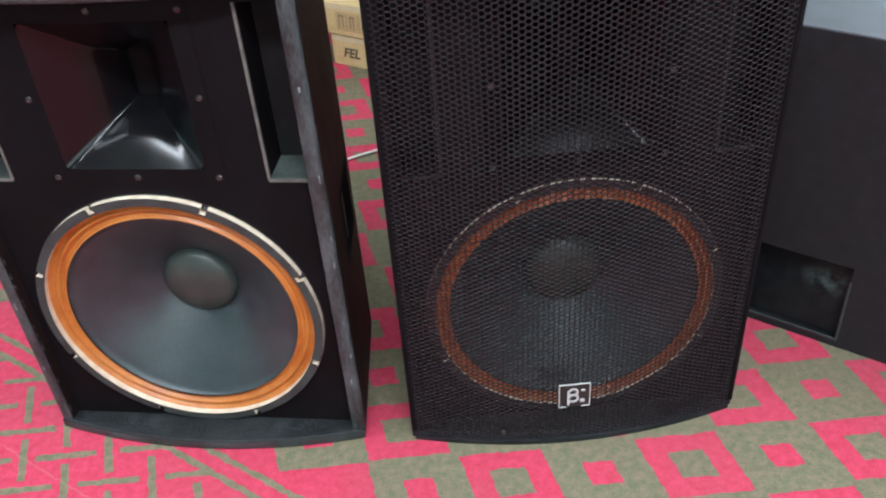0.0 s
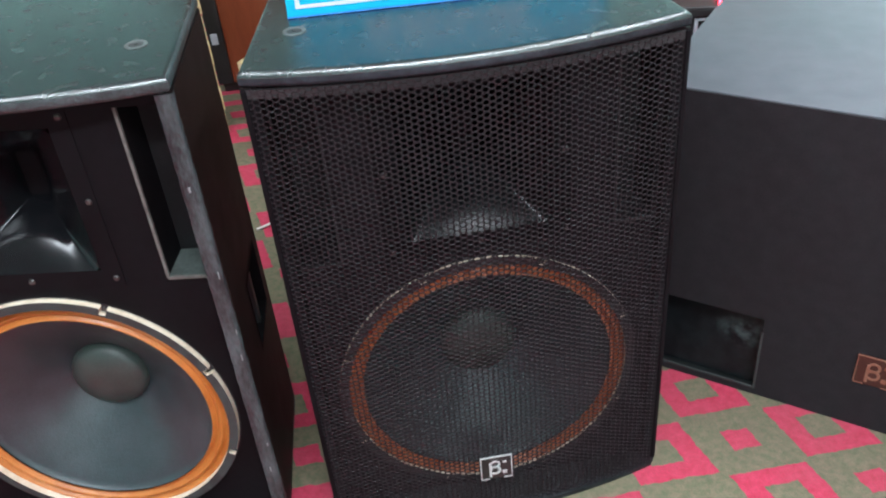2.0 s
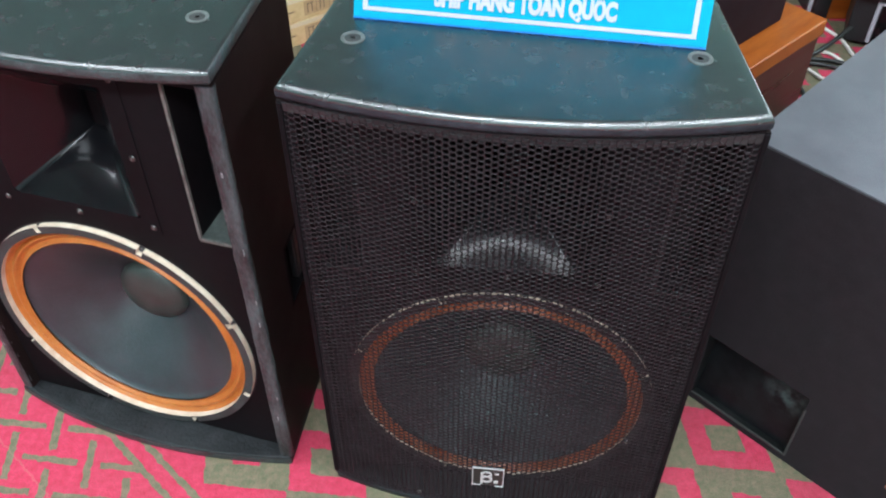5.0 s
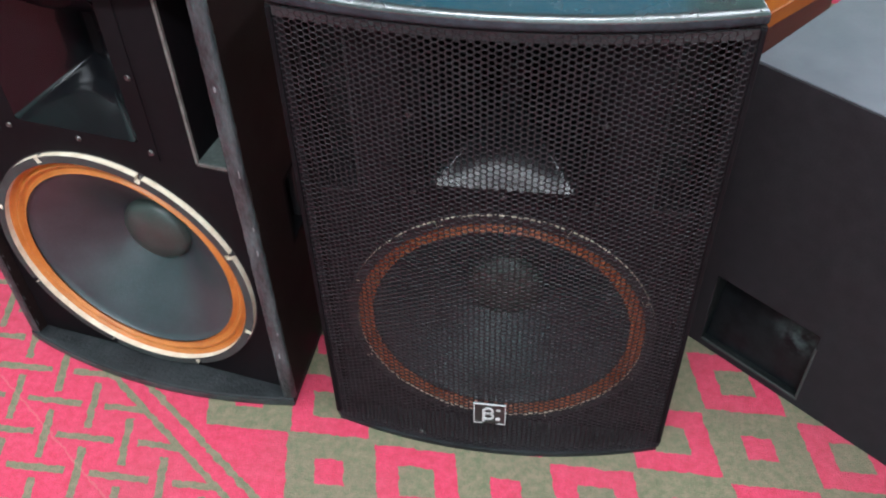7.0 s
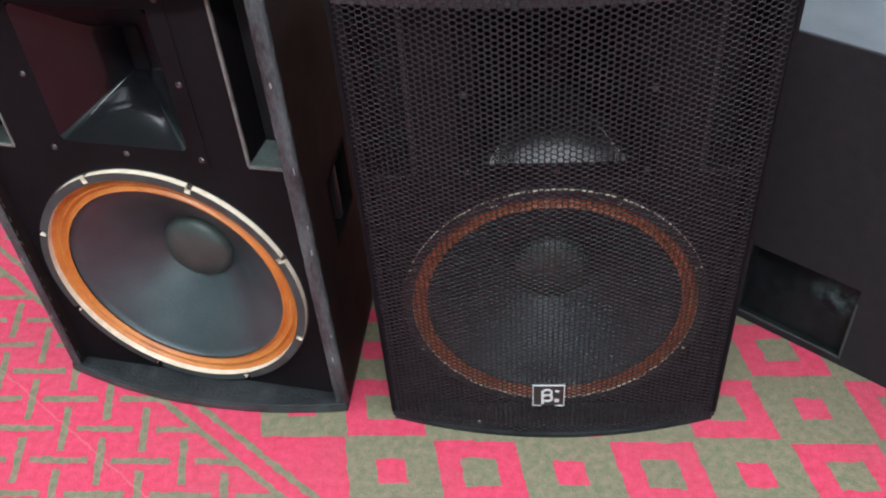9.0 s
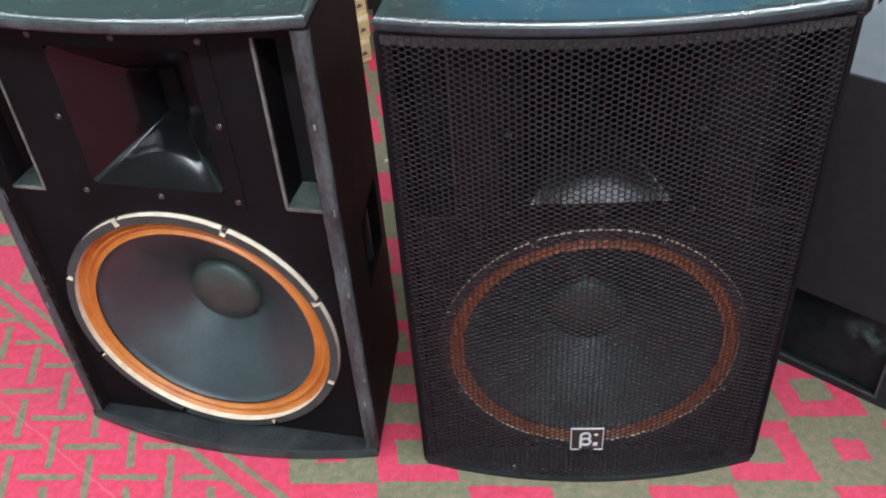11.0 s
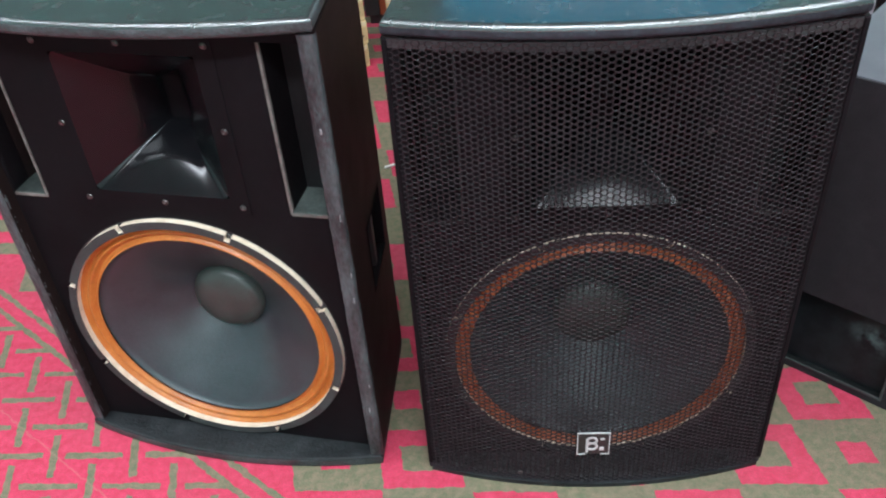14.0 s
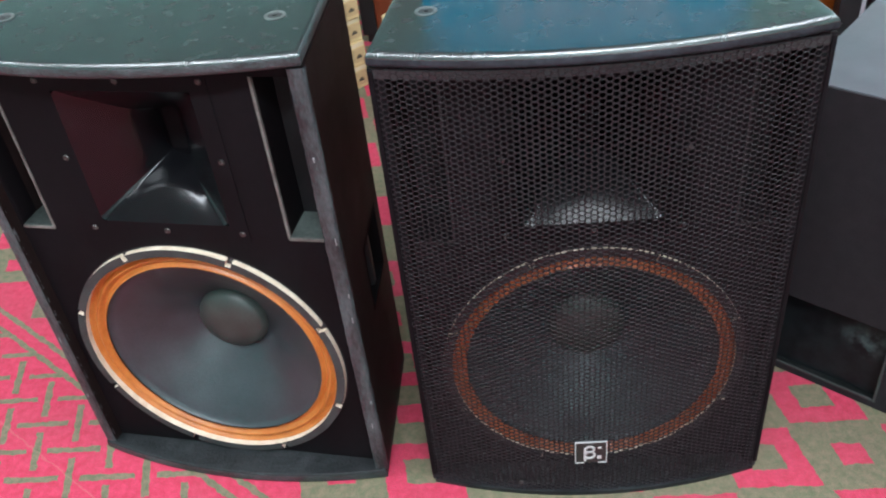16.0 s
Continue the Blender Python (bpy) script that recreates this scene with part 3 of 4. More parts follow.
def loudspeaker(m, grille, label):
    spk = thing("loudspeaker", m, label, "loudspeaker", "loudspeakers on the carpet")
    for nm, z0, z1 in (("top_panel", H - PLY, H), ("bottom_panel", 0.0, PLY)):
        shift = 0.0 if z0 > 0.1 else (0.003 if grille else -0.004)
        bm = rounded_slab(cabinet_plan(shift), z0, z1, 0.0068 if z0 > 0.1 else 0.004)
        bm.normal_update()
        for f in bm.faces:
            c = f.calc_center_median()
            lip = (c.y < 0.004 or (z0 > 0.1 and not grille and c.y < D1)) and (-0.85 if z0 > 0.1 else -0.3) < f.normal.z < (0.3 if c.y < 0.004 else 0.75)
            f.material_index = (2 if grille and f.normal.z < 0.12 else 0 if grille else 1) if lip else 0
        smooth(part(nm, bm, [BLACK_PAINT if z0 > 0.1 else BOTTOM_PAINT, WORN_EDGE, DARK_EDGE], spk), 0.9)
    for s in (-1, 1):
        # boards run front to back, the thickness inwards
        bm = side_board_mesh()
        turn = Matrix.Translation((s * W / 2, 0, 0)) @ Matrix.Rotation(SIDE_TURN if s > 0 else -SIDE_TURN, 4, "Z") @ Matrix.Diagonal((s, 1, 1, 1))
        bm.transform(turn)
        bm.normal_update()
        bmesh.ops.recalc_face_normals(bm, faces=bm.faces[:])
        for f in bm.faces:
            f.material_index = 1 if f.normal.y < -0.6 and f.calc_center_median().y < 0.02 else 0
        part("side_panel", bm, [SIDE_PAINT, BAFFLE_PAINT if grille else DARK_EDGE], spk)
        if not grille:
            bm2 = worn_edge_mesh(s)
            bm2.transform(turn)
            edge_ob = smooth(part("worn_corner", bm2, CHIPPED, spk, "scuffed grey corner with pale chips"), 1.2)
            rnd = random.Random(11 + s)
            for k in range(6):
                z = PLY + 0.05 + (H - 0.14) * (k + rnd.random()) / 6
                long_, wide = rnd.uniform(0.003, 0.013), rnd.uniform(0.0012, 0.0026)
                x = rnd.uniform(-0.009, -0.001)
                bm2 = block(x - wide / 2, x + wide / 2, -0.0029, -0.0016, z, z + long_, 0.0005, 1)
                bm2.transform(turn)
                part("chip", bm2, CHIP, edge_ob)
        bm = handle_cup_mesh()
        bm.transform(turn)
        fr = part("handle", bm, BAFFLE_PAINT, spk, "black recessed square carrying handle")
        bm = block(-0.016, -0.004, 0.155, 0.170, HANDLE[2], HANDLE[3], 0.003)
        bm.transform(turn)
        part("grip", bm, BLACK_PLASTIC, fr)
        p, q = (s * HW1, D1), (s * HW2, D2)
        a, b = (p, q) if s > 0 else (q, p)
        part("rear_side_panel", slab(a, b, PLY, PLY, H - PLY, 0.002), SIDE_PAINT, spk)
    part("back_panel", slab((HW2, D2), (-HW2, D2), PLY, PLY, H - PLY, 0.002), SIDE_PAINT, spk)
    part("baffle", baffle_mesh(), BAFFLE_GRILLED if grille else BAFFLE_PAINT, spk, "", pose(0, BAFFLE, 0))
    for s in (-1, 1):
        lo, hi = sorted((s * 0.166, s * 0.213))
        duct = part("port", block(lo, hi, 0.001, 0.055, 0.436, 0.4432), BAFFLE_GRILLED if grille else PORT_LIT, spk, "tall bass port with dusty worn edges", pose(0, BAFFLE, 0))
        e = s * 0.166
        # open speaker: worn bare edge; grilled: grey imitating the lit port ledge
        edge = RIM_BACK if grille else BARE_EDGE
        part("port_wall", block(min(e + s * 0.0008, e - s * 0.005), max(e + s * 0.0008, e - s * 0.005), 0.002, 0.055, 0.442, 0.664), BAFFLE_PAINT, duct)
        part("port_wall", block(lo, hi, 0.002, 0.055, 0.6632, 0.669), BAFFLE_PAINT, duct)
        g = s * 0.213
        part("port_wall", block(min(g - s * 0.0008, g + s * 0.004), max(g - s * 0.0008, g + s * 0.004), 0.002, 0.055, 0.442, 0.664), BAFFLE_PAINT, duct)
        part("port_wall", block(lo, hi, 0.055, 0.060, 0.436, 0.669), PORT_BACK, duct)
        part("port_edge", block(e - 0.0017, e + 0.0015, -0.0012, 0.003, 0.441, 0.664), edge, duct, "pale edge: worn bare, or lit tone painted behind the grille")
        part("port_edge", block(lo, hi, -0.0012, 0.002, 0.4385, 0.4421), edge, duct, "pale edge: worn bare, or lit tone painted behind the grille")
    plate = part("horn_plate", plate_mesh(-0.113, 0.113, 0.434, 0.668, 0.089, 0.457, 0.645, 0.0007), HORN_PLATE, spk, "black plastic horn flange", pose(0, BAFFLE - 0.0005, 0))
    smooth(part("horn", horn_mesh(), [HORN_DULL if grille else HORN_GLOSS, BAFFLE_PAINT], plate, "black plastic treble horn", pose(0, -0.0007, 0)), 0.7)
    for x, z in ((-0.104, 0.445), (0.0, 0.445), (0.104, 0.445), (-0.104, 0.552), (0.104, 0.552), (-0.104, 0.658), (0.0, 0.658), (0.104, 0.658)):
        part("screw", screw_mesh(), STEEL, plate, "", pose(x, -0.0010, z) @ Matrix.Scale(1.15, 4))
    woofer(spk, BAFFLE, grille)
    for x, y in ((-0.176, 0.092), (0.176, 0.092)):
        up = Matrix.Translation((x, y, H)) @ Matrix.Rotation(radians(-90), 4, "X")
        pt = part("fly_point", lathe([(0.0086, -0.0002), (0.0092, -0.0010), (0.0112, -0.0013), (0.0126, -0.0010), (0.0130, 0.001)], 28), FLY_RING, spk, "round worn steel mounting point", up)
        smooth(pt)
        smooth(part("socket", lathe([(0.0, 0.0), (0.0026, 0.0), (0.0030, -0.0006), (0.0062, -0.0005), (0.0087, -0.0001)], 24), GASKET_TOP, pt, "dark screw socket"))
    if grille:
        me = grille_mesh()
        me.materials.append(GRILLE)
        g = new("grille", me)
        g.parent = spk
        tagged(g, "black perforated steel grille", kind="stuff")
        part("grille_rim", bowed_strip(H - 0.029, H - PLY - 0.001, 0.003, BULGE - 0.0032), RIM_BACK, spk)
        part("grille_rim", soften(bowed_strip(0.0, 0.0075, 0.005, BULGE + 0.003), 0.0015), BOTTOM_PAINT, spk)
        for s in (-1, 1):
            part("grille_rim", block(min(s * (W / 2 - 0.006), s * (W / 2 - 0.0005)), max(s * (W / 2 - 0.006), s * (W / 2 - 0.0005)), -0.0035, 0.0005, PLY + 0.001, H - PLY - 0.001, 0.001), BAFFLE_PAINT, spk)
        mark_shape(spk, pose(-0.006, front_curve(0) - 0.0030, 0.096), WHITE_PRINT, BADGE_BLACK, 0.044)
        part("screw", screw_mesh(), STEEL, spk, "", pose(-0.105, front_curve(-0.105) - 0.0005, 0.024))
    return spk


loudspeaker(pose(-0.369, 0.9275, 0, 0, 0, -8.66), False, "black loudspeaker without grille, bare orange-rimmed woofer, scuffed edges")
loudspeaker(pose(0.1705, 0.8865, 0, 0, 0, 1.57), True, "black loudspeaker behind a perforated steel grille on the carpet")

# ---- subwoofer ----
SW, SD, SH = 0.72, 0.78, 0.51


def subwoofer():
    sub = thing("subwoofer", pose(0.454, 1.128, 0, 0, 0, -37.5), "wide black subwoofer with cloth front and copper badge", "subwoofer")
    t = 0.02
    # top panel is many times paler than the cloth front and black sides
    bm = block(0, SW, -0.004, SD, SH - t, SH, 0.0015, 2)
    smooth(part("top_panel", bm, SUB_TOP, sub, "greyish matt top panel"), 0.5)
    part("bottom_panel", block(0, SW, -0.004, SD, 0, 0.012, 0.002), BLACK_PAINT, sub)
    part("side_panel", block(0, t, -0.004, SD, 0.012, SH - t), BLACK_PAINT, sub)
    part("side_panel", block(SW - t, SW, -0.004, SD, 0.012, SH - t), BLACK_PAINT, sub)
    part("back_panel", block(t, SW - t, SD - t, SD, 0.012, SH - t), BLACK_PAINT, sub)
    bm = bmesh.new()

    def loop(pts):
        vs = [bm.verts.new((x, 0, z)) for x, z in pts]
        for k in range(len(vs)):
            bm.edges.new((vs[k], vs[(k + 1) % len(vs)]))

    loop([(0, 0.0), (SW, 0.0), (SW, SH - 0.0015), (0, SH - 0.0015)])
    for x0, x1 in ((0.03, 0.197), (SW - 0.197, SW - 0.03)):
        loop([(x0, 0.014), (x1, 0.014), (x1, 0.155), (x0, 0.155)])
    bmesh.ops.triangle_fill(bm, use_beauty=True, use_dissolve=False, edges=bm.edges[:])
    got = bmesh.ops.extrude_face_region(bm, geom=bm.faces[:])
    for v in got["geom"]:
        if isinstance(v, bmesh.types.BMVert):
            v.co.y += 0.0040
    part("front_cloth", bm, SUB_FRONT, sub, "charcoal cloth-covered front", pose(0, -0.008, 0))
    for x0, x1 in ((0.03, 0.197), (SW - 0.197, SW - 0.03)):
        p = part("port", block(x0, x1, -0.0035, 0.3, 0.008, 0.014), SUB_PORT, sub, "rectangular bass port")
        part("port_wall", block(x0 - 0.006, x0, -0.0035, 0.3, 0.014, 0.155), SUB_PORT, p)
        part("port_wall", block(x1, x1 + 0.006, -0.0035, 0.3, 0.014, 0.155), SUB_PORT, p)
        part("port_wall", block(x0, x1, -0.0035, 0.3, 0.155, 0.166), SUB_PORT, p)
        part("port_wall", block(x0, x1, 0.10, 0.106, 0.008, 0.161), SUB_PORT, p)
        # a board that leans back from the lip
        bm = block(0.0, x1 - x0, 0.0, 0.006, 0.0, 0.116, 0.001)
        bm.transform(Matrix.Translation((0, 0.004, 0.0145)) @ Matrix.Rotation(radians(-12), 4, "X"))
        part("inner_board", bm, SUB_SMEAR, p, "smeared inner board", pose(x0, 0, 0))
        # grey strips added to paint the light caught by the bottom and right edges
        part("lit_edge_strip", block(x0, x1, -0.009, -0.006, 0.0125, 0.0165, 0.001), GASKET_TOP, p, "grey strip standing in for the lit port edge")
        part("lit_edge_strip", block(x1 - 0.002, x1 + 0.002, -0.009, -0.006, 0.0125, 0.13, 0.001), GASKET_TOP, p, "grey strip standing in for the lit port edge")
    mark_shape(sub, pose(0.359, -0.0105, 0.114), COPPER, BADGE_RED, 0.053)
    return sub


subwoofer()

# ---- sign on the grilled loudspeaker ----
def sign():
    wd, ht = 0.366, 0.26
    s = thing("advertising_sign", pose(0.167, 1.0055, H + 0.001, -22, 0, -2.0), "turquoise sign board with white lettering, leaning back on the loudspeaker", "sign")
    part("board", block(-wd / 2, wd / 2, 0.0, 0.012, 0.0015, ht, 0.001), SIGN_BLUE, s)
    part("board_edge", block(-wd / 2, wd / 2, 0.0005, 0.0115, 0.0, 0.0018), SIGN_EDGE, s)
    for x0, x1, z0, z1 in ((-0.1725, -0.1675, 0.0095, 0.248), (0.1665, 0.1715, 0.0095, 0.248), (-0.1675, 0.1665, 0.0095, 0.0135), (-0.1675, 0.1665, 0.244, 0.248)):
        part("border", block(x0, x1, -0.0008, 0.001, z0, z1), SIGN_WHITE, s)

    def line(text, x, z, size, squeeze):
        cu = bpy.data.curves.new("lettering", "FONT")
        cu.body, cu.size, cu.align_x, cu.extrude, cu.offset = text, size, "CENTER", 0.0006, size * 0.060
        cu.materials.append(SIGN_WHITE)
        ob = new("lettering", cu)
        ob.parent = s
        ob.matrix_basis = Matrix.Translation((x, -0.0005, z)) @ Matrix.Rotation(radians(90), 4, "X") @ Matrix.Diagonal((squeeze, 1, 1, 1))

    line("SHIP HÀNG TOÀN QUỐC", -0.003, 0.0205, 0.0245, 0.66)
    line("DC:", -0.137, 0.0535, 0.0245, 0.60)
    line("DT:", -0.126, 0.0875, 0.036, 0.66)

    def bars(spans, z0, z1):
        for x0, x1 in spans:
            part("text_bar", block(x0, x1, -0.0008, 0.001, z0, z1, 0.0012), SIGN_WHITE, s)

    # the strokes through both capitals, then address and telephone as plain bars
    bars(((-0.1500, -0.1430),), 0.0600, 0.0635)
    bars(((-0.1480, -0.1370),), 0.0975, 0.1020)
    bars(((-0.119, -0.097), (-0.092, -0.069), (-0.049, -0.022), (-0.017, 0.016), (0.038, 0.066), (0.071, 0.116), (0.134, 0.155)), 0.0535, 0.0715)
    bars(((-0.063, -0.055), (0.023, 0.031), (0.121, 0.129)), 0.060, 0.064)
    bars(((-0.092, -0.073), (-0.070, -0.051), (-0.048, -0.030), (-0.027, -0.008), (0.004, 0.024), (0.027, 0.047), (0.050, 0.069), (0.083, 0.104), (0.107, 0.127), (0.130, 0.150)), 0.0865, 0.1135)
    return s


sign()

# ---- things at the back ----
def carton(m, sx, sy, sz, label, lettered=False):
    c = thing("carton", m, label, "cardboard box", "stacked cartons")
    part("box", block(0, sx, 0, sy, 0, sz, 0.0025), CARTON, c)
    part("tape", block(0.004, sx - 0.004, -0.0006, 0.001, sz * 0.80, sz * 0.97), CARTON_TAPE, c)
    if lettered:
        cu = bpy.data.curves.new("lettering", "FONT")
        cu.body, cu.size, cu.extrude, cu.offset, cu.shear = "FEL", 0.036, 0.0005, 0.0008, 0.25
        cu.materials.append(CARTON_BLACK)
        ob = new("lettering", cu)
        ob.parent = c
        ob.matrix_basis = Matrix.Translation((0.034, -0.0006, sz * 0.30)) @ Matrix.Rotation(radians(90), 4, "X")
        return c
    # one line of small print, then a label of four signs
    part("print_bar", block(0.220, 0.268, -0.0008, 0.001, sz * 0.42, sz * 0.50), CARTON_PRINT, c)
    part("print_bar", block(0.236, 0.262, -0.0012, 0.001, sz * 0.44, sz * 0.49), CARTON_INK, c)
    for x0 in (0.04, 0.292):
        label = part("printed_label", block(x0, x0 + 0.142, -0.0008, 0.001, sz * 0.16, sz * 0.74), CARTON_PRINT, c, "faded brown printed label")

        def ink(x1, x2, z1, z2, mat=CARTON_INK):
            part("print_bar", block(x0 + x1, x0 + x2, -0.0014, 0.001, sz * z1, sz * z2), mat, label)

        for x in (0.033, 0.070, 0.106):
            ink(x, x + 0.0012, 0.18, 0.72)
        for x, gap in ((0.008, 0.012), (0.043, 0.010)):
            ink(x, x + gap + 0.006, 0.60, 0.65)
            ink(x, x + 0.0032, 0.26, 0.60)
            ink(x + gap, x + gap + 0.0032, 0.26, 0.60)
        for x, w in ((0.080, 0.020), (0.084, 0.012)):
            ink(x, x + w, 0.30 if w > 0.015 else 0.38, 0.38 if w > 0.015 else 0.48, CARTON_BLACK)
        ink(0.116, 0.132, 0.32, 0.42, CARTON_BLACK)
        ink(0.120, 0.128, 0.42, 0.48, CARTON_BLACK)
    return c


for k in range(7):
    carton(pose(-0.631 + 0.003 * (k % 2), 1.874 + 0.003 * (k % 3), 0.0640 * k, 0, 0, 43.5), 0.438, 0.22, 0.0636, "yellowish cardboard carton with brown print, stacked with others")
for k in range(2):
    carton(pose(-0.25 - 0.012 * k, 2.212, 0.088 * k, 0, 0, -33), 0.22, 0.1, 0.087, "yellowish cardboard carton with black letters, stacked behind the loudspeakers", k == 0)


def brown_cabinet():
    c = thing("wooden_cabinet", pose(-0.355, 2.42, 0), "tall red-brown wooden cabinet with a black edge", "cabinet")
    part("side_board", block(0.0, 0.042, 0.0, 0.4, 0.03, 1.2, 0.003), BLACK_PLASTIC, c, "black painted edge")
    part("front_board", block(0.042, 0.62, 0.004, 0.4, 0.03, 1.2, 0.003), WOOD_RED, c)
    part("plinth", block(0.01, 0.61, 0.02, 0.39, 0.0, 0.03), BLACK_PLASTIC, c)
    part("label_tag", block(0.008, 0.026, -0.004, 0.001, 0.150, 0.180, 0.001), SIGN_WHITE, c, "small white paper tag")


brown_cabinet()


def wooden_stand():
    # the corner nearest the equipment is at the origin; the board runs to -x
    c = thing("wooden_stand", pose(0.744, 1.895, 0, 0, 0, 50), "low orange varnished wooden stand with dark red sides", "stand")
    part("top_board", block(-0.55, 0.0, 0, 0.34, 0.225, 0.26, 0.003), WOOD, c, "orange varnished top")
    part("front_board", block(-0.545, -0.005, 0.006, 0.026, 0.02, 0.225), WOOD_DARK, c)
    part("side_board", block(-0.025, -0.005, 0.026, 0.33, 0.0, 0.225), WOOD_DARK, c)
    part("side_board", block(-0.545, -0.525, 0.026, 0.33, 0.0, 0.225), WOOD_DARK, c)
    part("skirting", block(-0.54, -0.008, -0.004, 0.006, 0.0, 0.03, 0.002), WOOD, c)
    for x in (-0.16, -0.145):
        part("socket", block(x, x + 0.010, -0.002, 0.008, 0.075, 0.092, 0.001), FLY_RING, c, "small pale socket")
    b = thing("amplifier_case", pose(0.744, 1.895, 0.2605, 0, 0, 50), "maroon-fronted box with a grey top, standing on the wooden stand", "case")
    part("body", block(-0.52, -0.076, 0.062, 0.32, 0.0, 0.165, 0.003), MAROON, b)
    part("lid", block(-0.522, -0.074, 0.060, 0.322, 0.165, 0.178, 0.003), CASE_LID, b, "dark grey lid")


wooden_stand()


def equipment():
    # orange cabinet behind
    c = thing("wooden_cabinet", pose(0.892, 2.365, 0, 0, 0, 8), "orange varnished wooden cabinet with mouldings", "cabinet")
    part("front_board", block(0.0, 0.30, 0.01, 0.30, 0.0, 0.85, 0.003), WOOD, c)
    for z in (0.10, 0.16, 0.5):
        part("moulding", block(-0.004, 0.304, 0.0, 0.012, z, z + 0.014, 0.003), WOOD, c)
    part("side_post", block(-0.045, -0.004, 0.0, 0.30, 0.0, 0.85, 0.003), BLACK_PLASTIC, c, "black side post")
    part("edge_strip", block(-0.058, -0.050, 0.0, 0.01, 0.0, 0.85, 0.001), SIGN_WHITE, c, "white edge strip")
    # black amplifier rack with a pale metal rim
    r = thing("amplifier_rack", pose(0.908, 2.256, 0, 0, 0, -14), "black amplifier rack with white metal rim and amber light", "amplifier")
    part("body", block(0.0, 0.55, 0.0, 0.34, 0.012, 0.135, 0.004), BLACK_PLASTIC, r)
    for x in (0.03, 0.5):
        part("foot", block(x, x + 0.04, 0.02, 0.06, 0.0, 0.012, 0.002), BLACK_PLASTIC, r)
    part("rim", block(0.050, 0.060, -0.008, 0.001, 0.02, 0.128, 0.002), SIGN_WHITE, r, "white metal rim")
    part("rim", block(0.060, 0.45, -0.008, 0.001, 0.120, 0.128, 0.002), SIGN_WHITE, r, "white metal rim")
    part("front_panel", block(0.064, 0.45, -0.004, 0.001, 0.02, 0.118, 0.001), HORN_GLOSS, r, "glossy black panel")
    part("indicator", lathe([(0.0, -0.008), (0.004, -0.007), (0.0055, -0.003)], 16), AMBER_LED, r, "glowing amber lamp", pose(0.098, 0, 0.078))
    # mixer on top
    mx = thing("mixing_desk", pose(0.908, 2.256, 0.136, 0, 0, -14), "black mixing desk with glowing red indicators on the rack", "mixer")
    part("case", block(-0.02, 0.56, -0.02, 0.34, 0.0, 0.022, 0.004), BLACK_PLASTIC, mx)
    part("side_cheek", block(-0.02, 0.10, -0.024, 0.34, 0.022, 0.03, 0.003), CASE_LID, mx, "dark grey end panel")
    rnd = random.Random(4)
    for i in range(14):
        for j in range(9):
            x, y = 0.118 + 0.022 * i + rnd.uniform(-0.003, 0.003), -0.014 + 0.024 * j + rnd.uniform(-0.003, 0.003)
            r = rnd.choice((0.0028, 0.0035, 0.005, 0.007))
            mat = rnd.choice((RED_LED, RED_LED, PALE_LED, SIGN_WHITE, SIGN_WHITE, BLACK_PLASTIC, BLACK_PLASTIC, BLACK_PLASTIC))
            h = 0.0225 + rnd.uniform(0.005, 0.012)
            part("knob", lathe([(0.0, h), (r * 0.8, h), (r, h - 0.002), (r, 0.0215)], 10), mat, mx, "", Matrix.Translation((x, y, 0)) @ Matrix.Rotation(radians(90), 4, "X"))


equipment()


def cable(points, radius, mat, label):
    ob = tube(points, radius, "cable", mat)
    tagged(ob, label, "cable", "cables on the carpet")


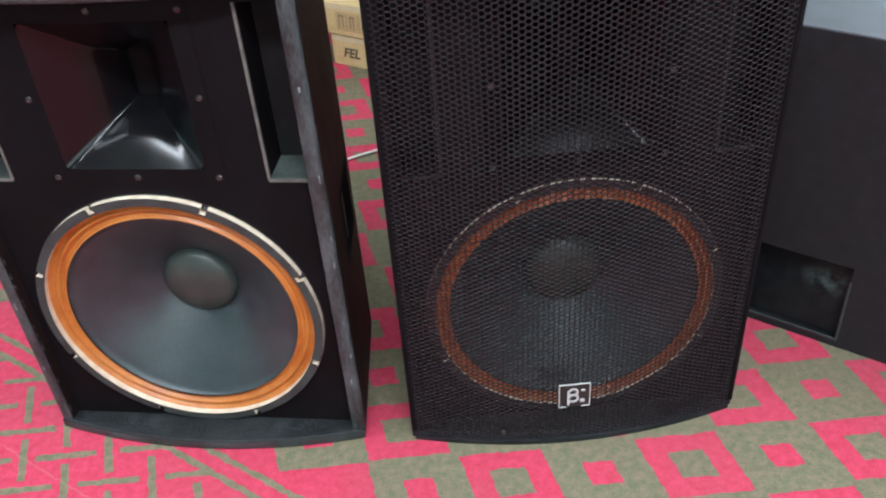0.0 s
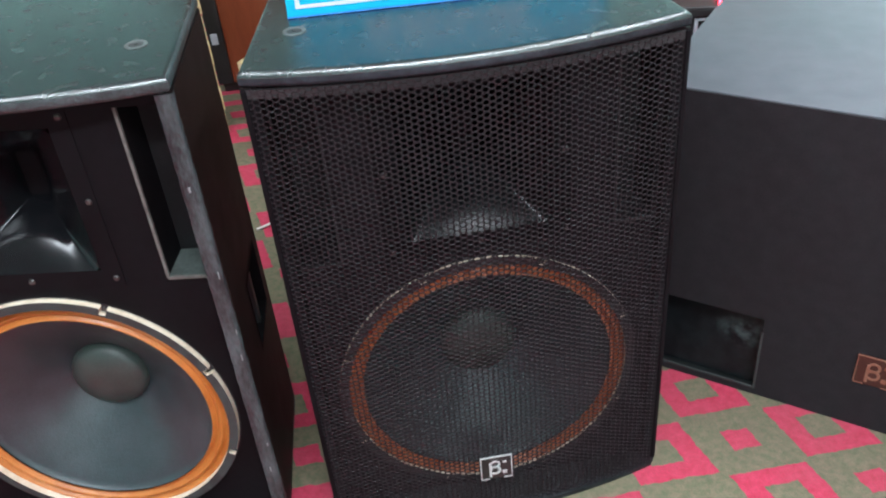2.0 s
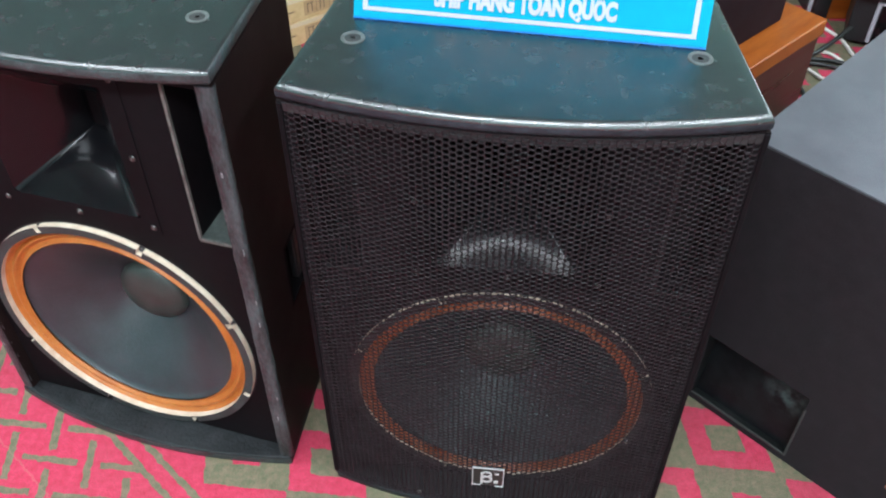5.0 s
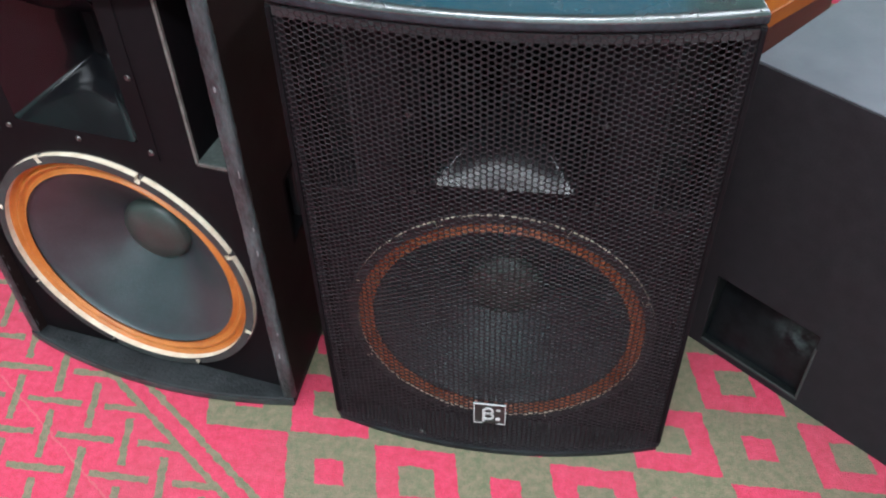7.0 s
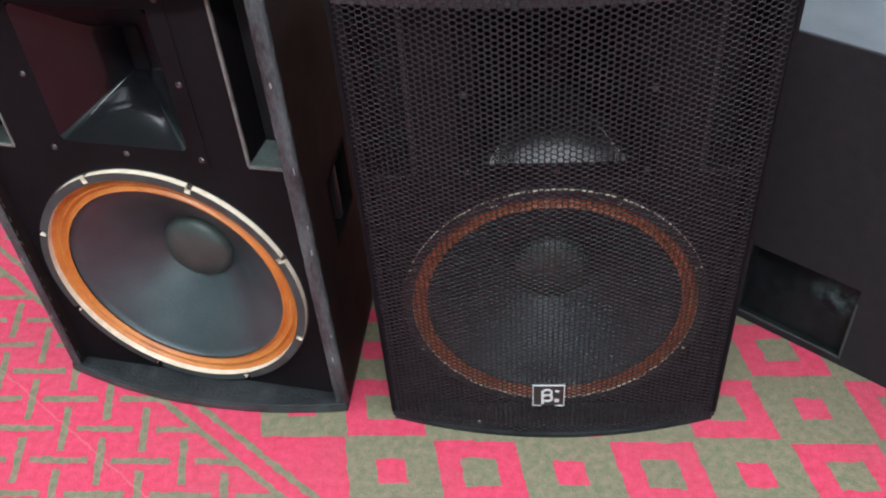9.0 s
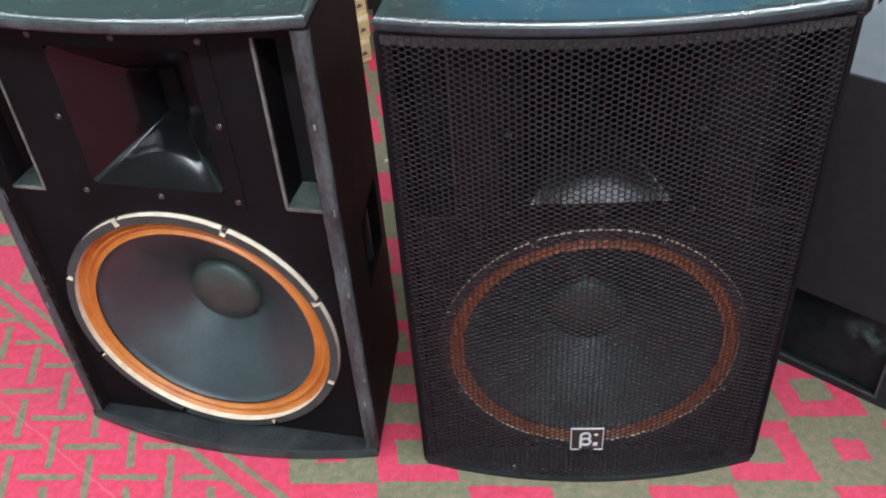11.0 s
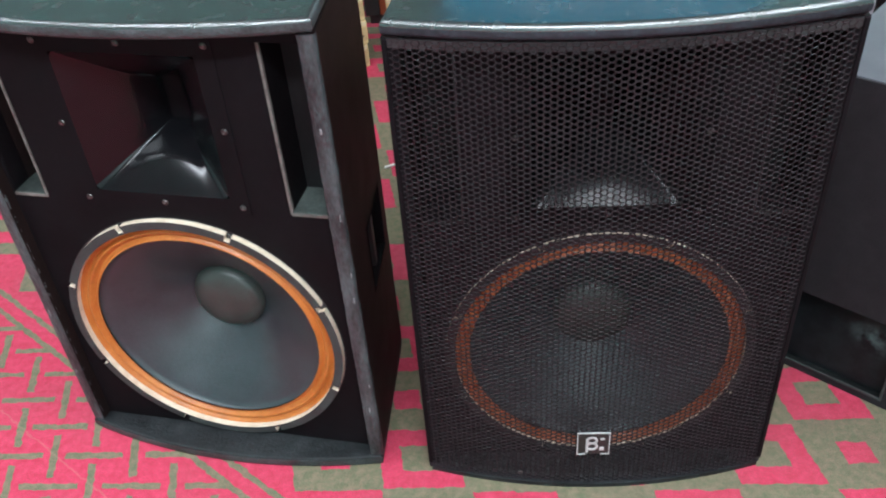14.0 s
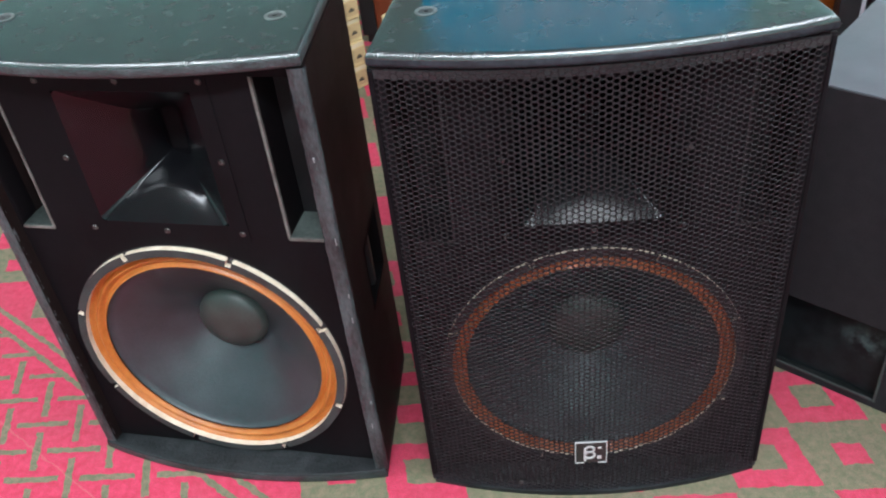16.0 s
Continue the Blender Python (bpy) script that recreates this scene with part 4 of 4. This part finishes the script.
R1 = 0.0045
cable([(0.80, 2.17, R1), (0.815, 2.19, R1), (0.845, 2.205, R1), (0.875, 2.20, R1), (0.89, 2.173, R1), (0.905, 2.145, R1)], R1, CABLE_WHITE, "loose white cable lying on the carpet")
cable([(0.79, 2.13, R1), (0.81, 2.12, R1), (0.825, 2.088, R1), (0.845, 2.070, R1), (0.872, 2.083, R1), (0.90, 2.118, R1), (0.93, 2.17, R1)], R1, CABLE_WHITE, "loose white cable lying on the carpet")
cable([(0.87, 2.33, R1), (0.887, 2.305, R1), (0.908, 2.283, R1), (0.92, 2.237, R1), (0.925, 2.19, R1), (0.95, 2.15, R1)], R1, CABLE_WHITE, "loose white cable lying on the carpet")
cable([(0.72, 1.975, R1), (0.742, 1.962, R1), (0.755, 1.938, R1), (0.78, 1.90, R1)], R1, CABLE_WHITE, "loose white cable lying on the carpet")
cable([(0.79, 2.155, 0.007), (0.809, 2.158, 0.007), (0.846, 2.166, 0.007), (0.875, 2.158, 0.007), (0.93, 2.145, 0.007), (1.05, 2.12, 0.007)], 0.0055, CABLE_BLACK, "thick black cable lying on the carpet")
cable([(0.79, 2.14, 0.007), (0.809, 2.142, 0.007), (0.846, 2.142, 0.007), (0.875, 2.130, 0.007), (0.92, 2.115, 0.007), (1.0, 2.09, 0.007)], 0.0055, CABLE_BLACK, "thick black cable lying on the carpet")
cable([(0.80, 2.155, 0.012), (0.825, 2.17, 0.016), (0.86, 2.20, 0.022), (0.895, 2.235, 0.035), (0.925, 2.262, 0.05)], 0.0060, CABLE_BLACK, "thick black cable rising to the amplifier rack")
cable([(0.765, 2.075, 0.006), (0.772, 2.059, 0.006), (0.781, 2.019, 0.006), (0.786, 1.966, 0.006), (0.80, 1.93, 0.006)], 0.0050, CABLE_BLACK, "thick black cable lying on the carpet")


def glow_mound():
    """A low uneven pink mound, added to imitate a reddish glow beside the rack."""
    bm = bmesh.new()
    bmesh.ops.create_icosphere(bm, subdivisions=4, radius=1.0)
    for v in bm.verts:
        p = v.co.copy()
        d = 1 + 0.30 * noise.noise(p * 2.3) + 0.16 * noise.noise(p * 6.0)
        v.co = Vector((p.x * 0.038 * d, p.y * 0.024 * d, max(0.0, (p.z + 0.25) * 0.026 * d)))
    ob = link_mesh("pink_glow_mound", bm, PINK_GLOW, None, pose(0.957, 2.188, 0.0005, 0, 0, 55))
    tagged(smooth(ob, 0.5), "low pale pink mound standing in for a reddish glow", "plastic bag")


glow_mound()
cable([(-0.22, 1.68, R1), (-0.12, 1.74, R1), (-0.02, 1.75, R1), (0.1, 1.80, R1)], 0.003, CABLE_WHITE, "thin white cable lying behind the loudspeakers")
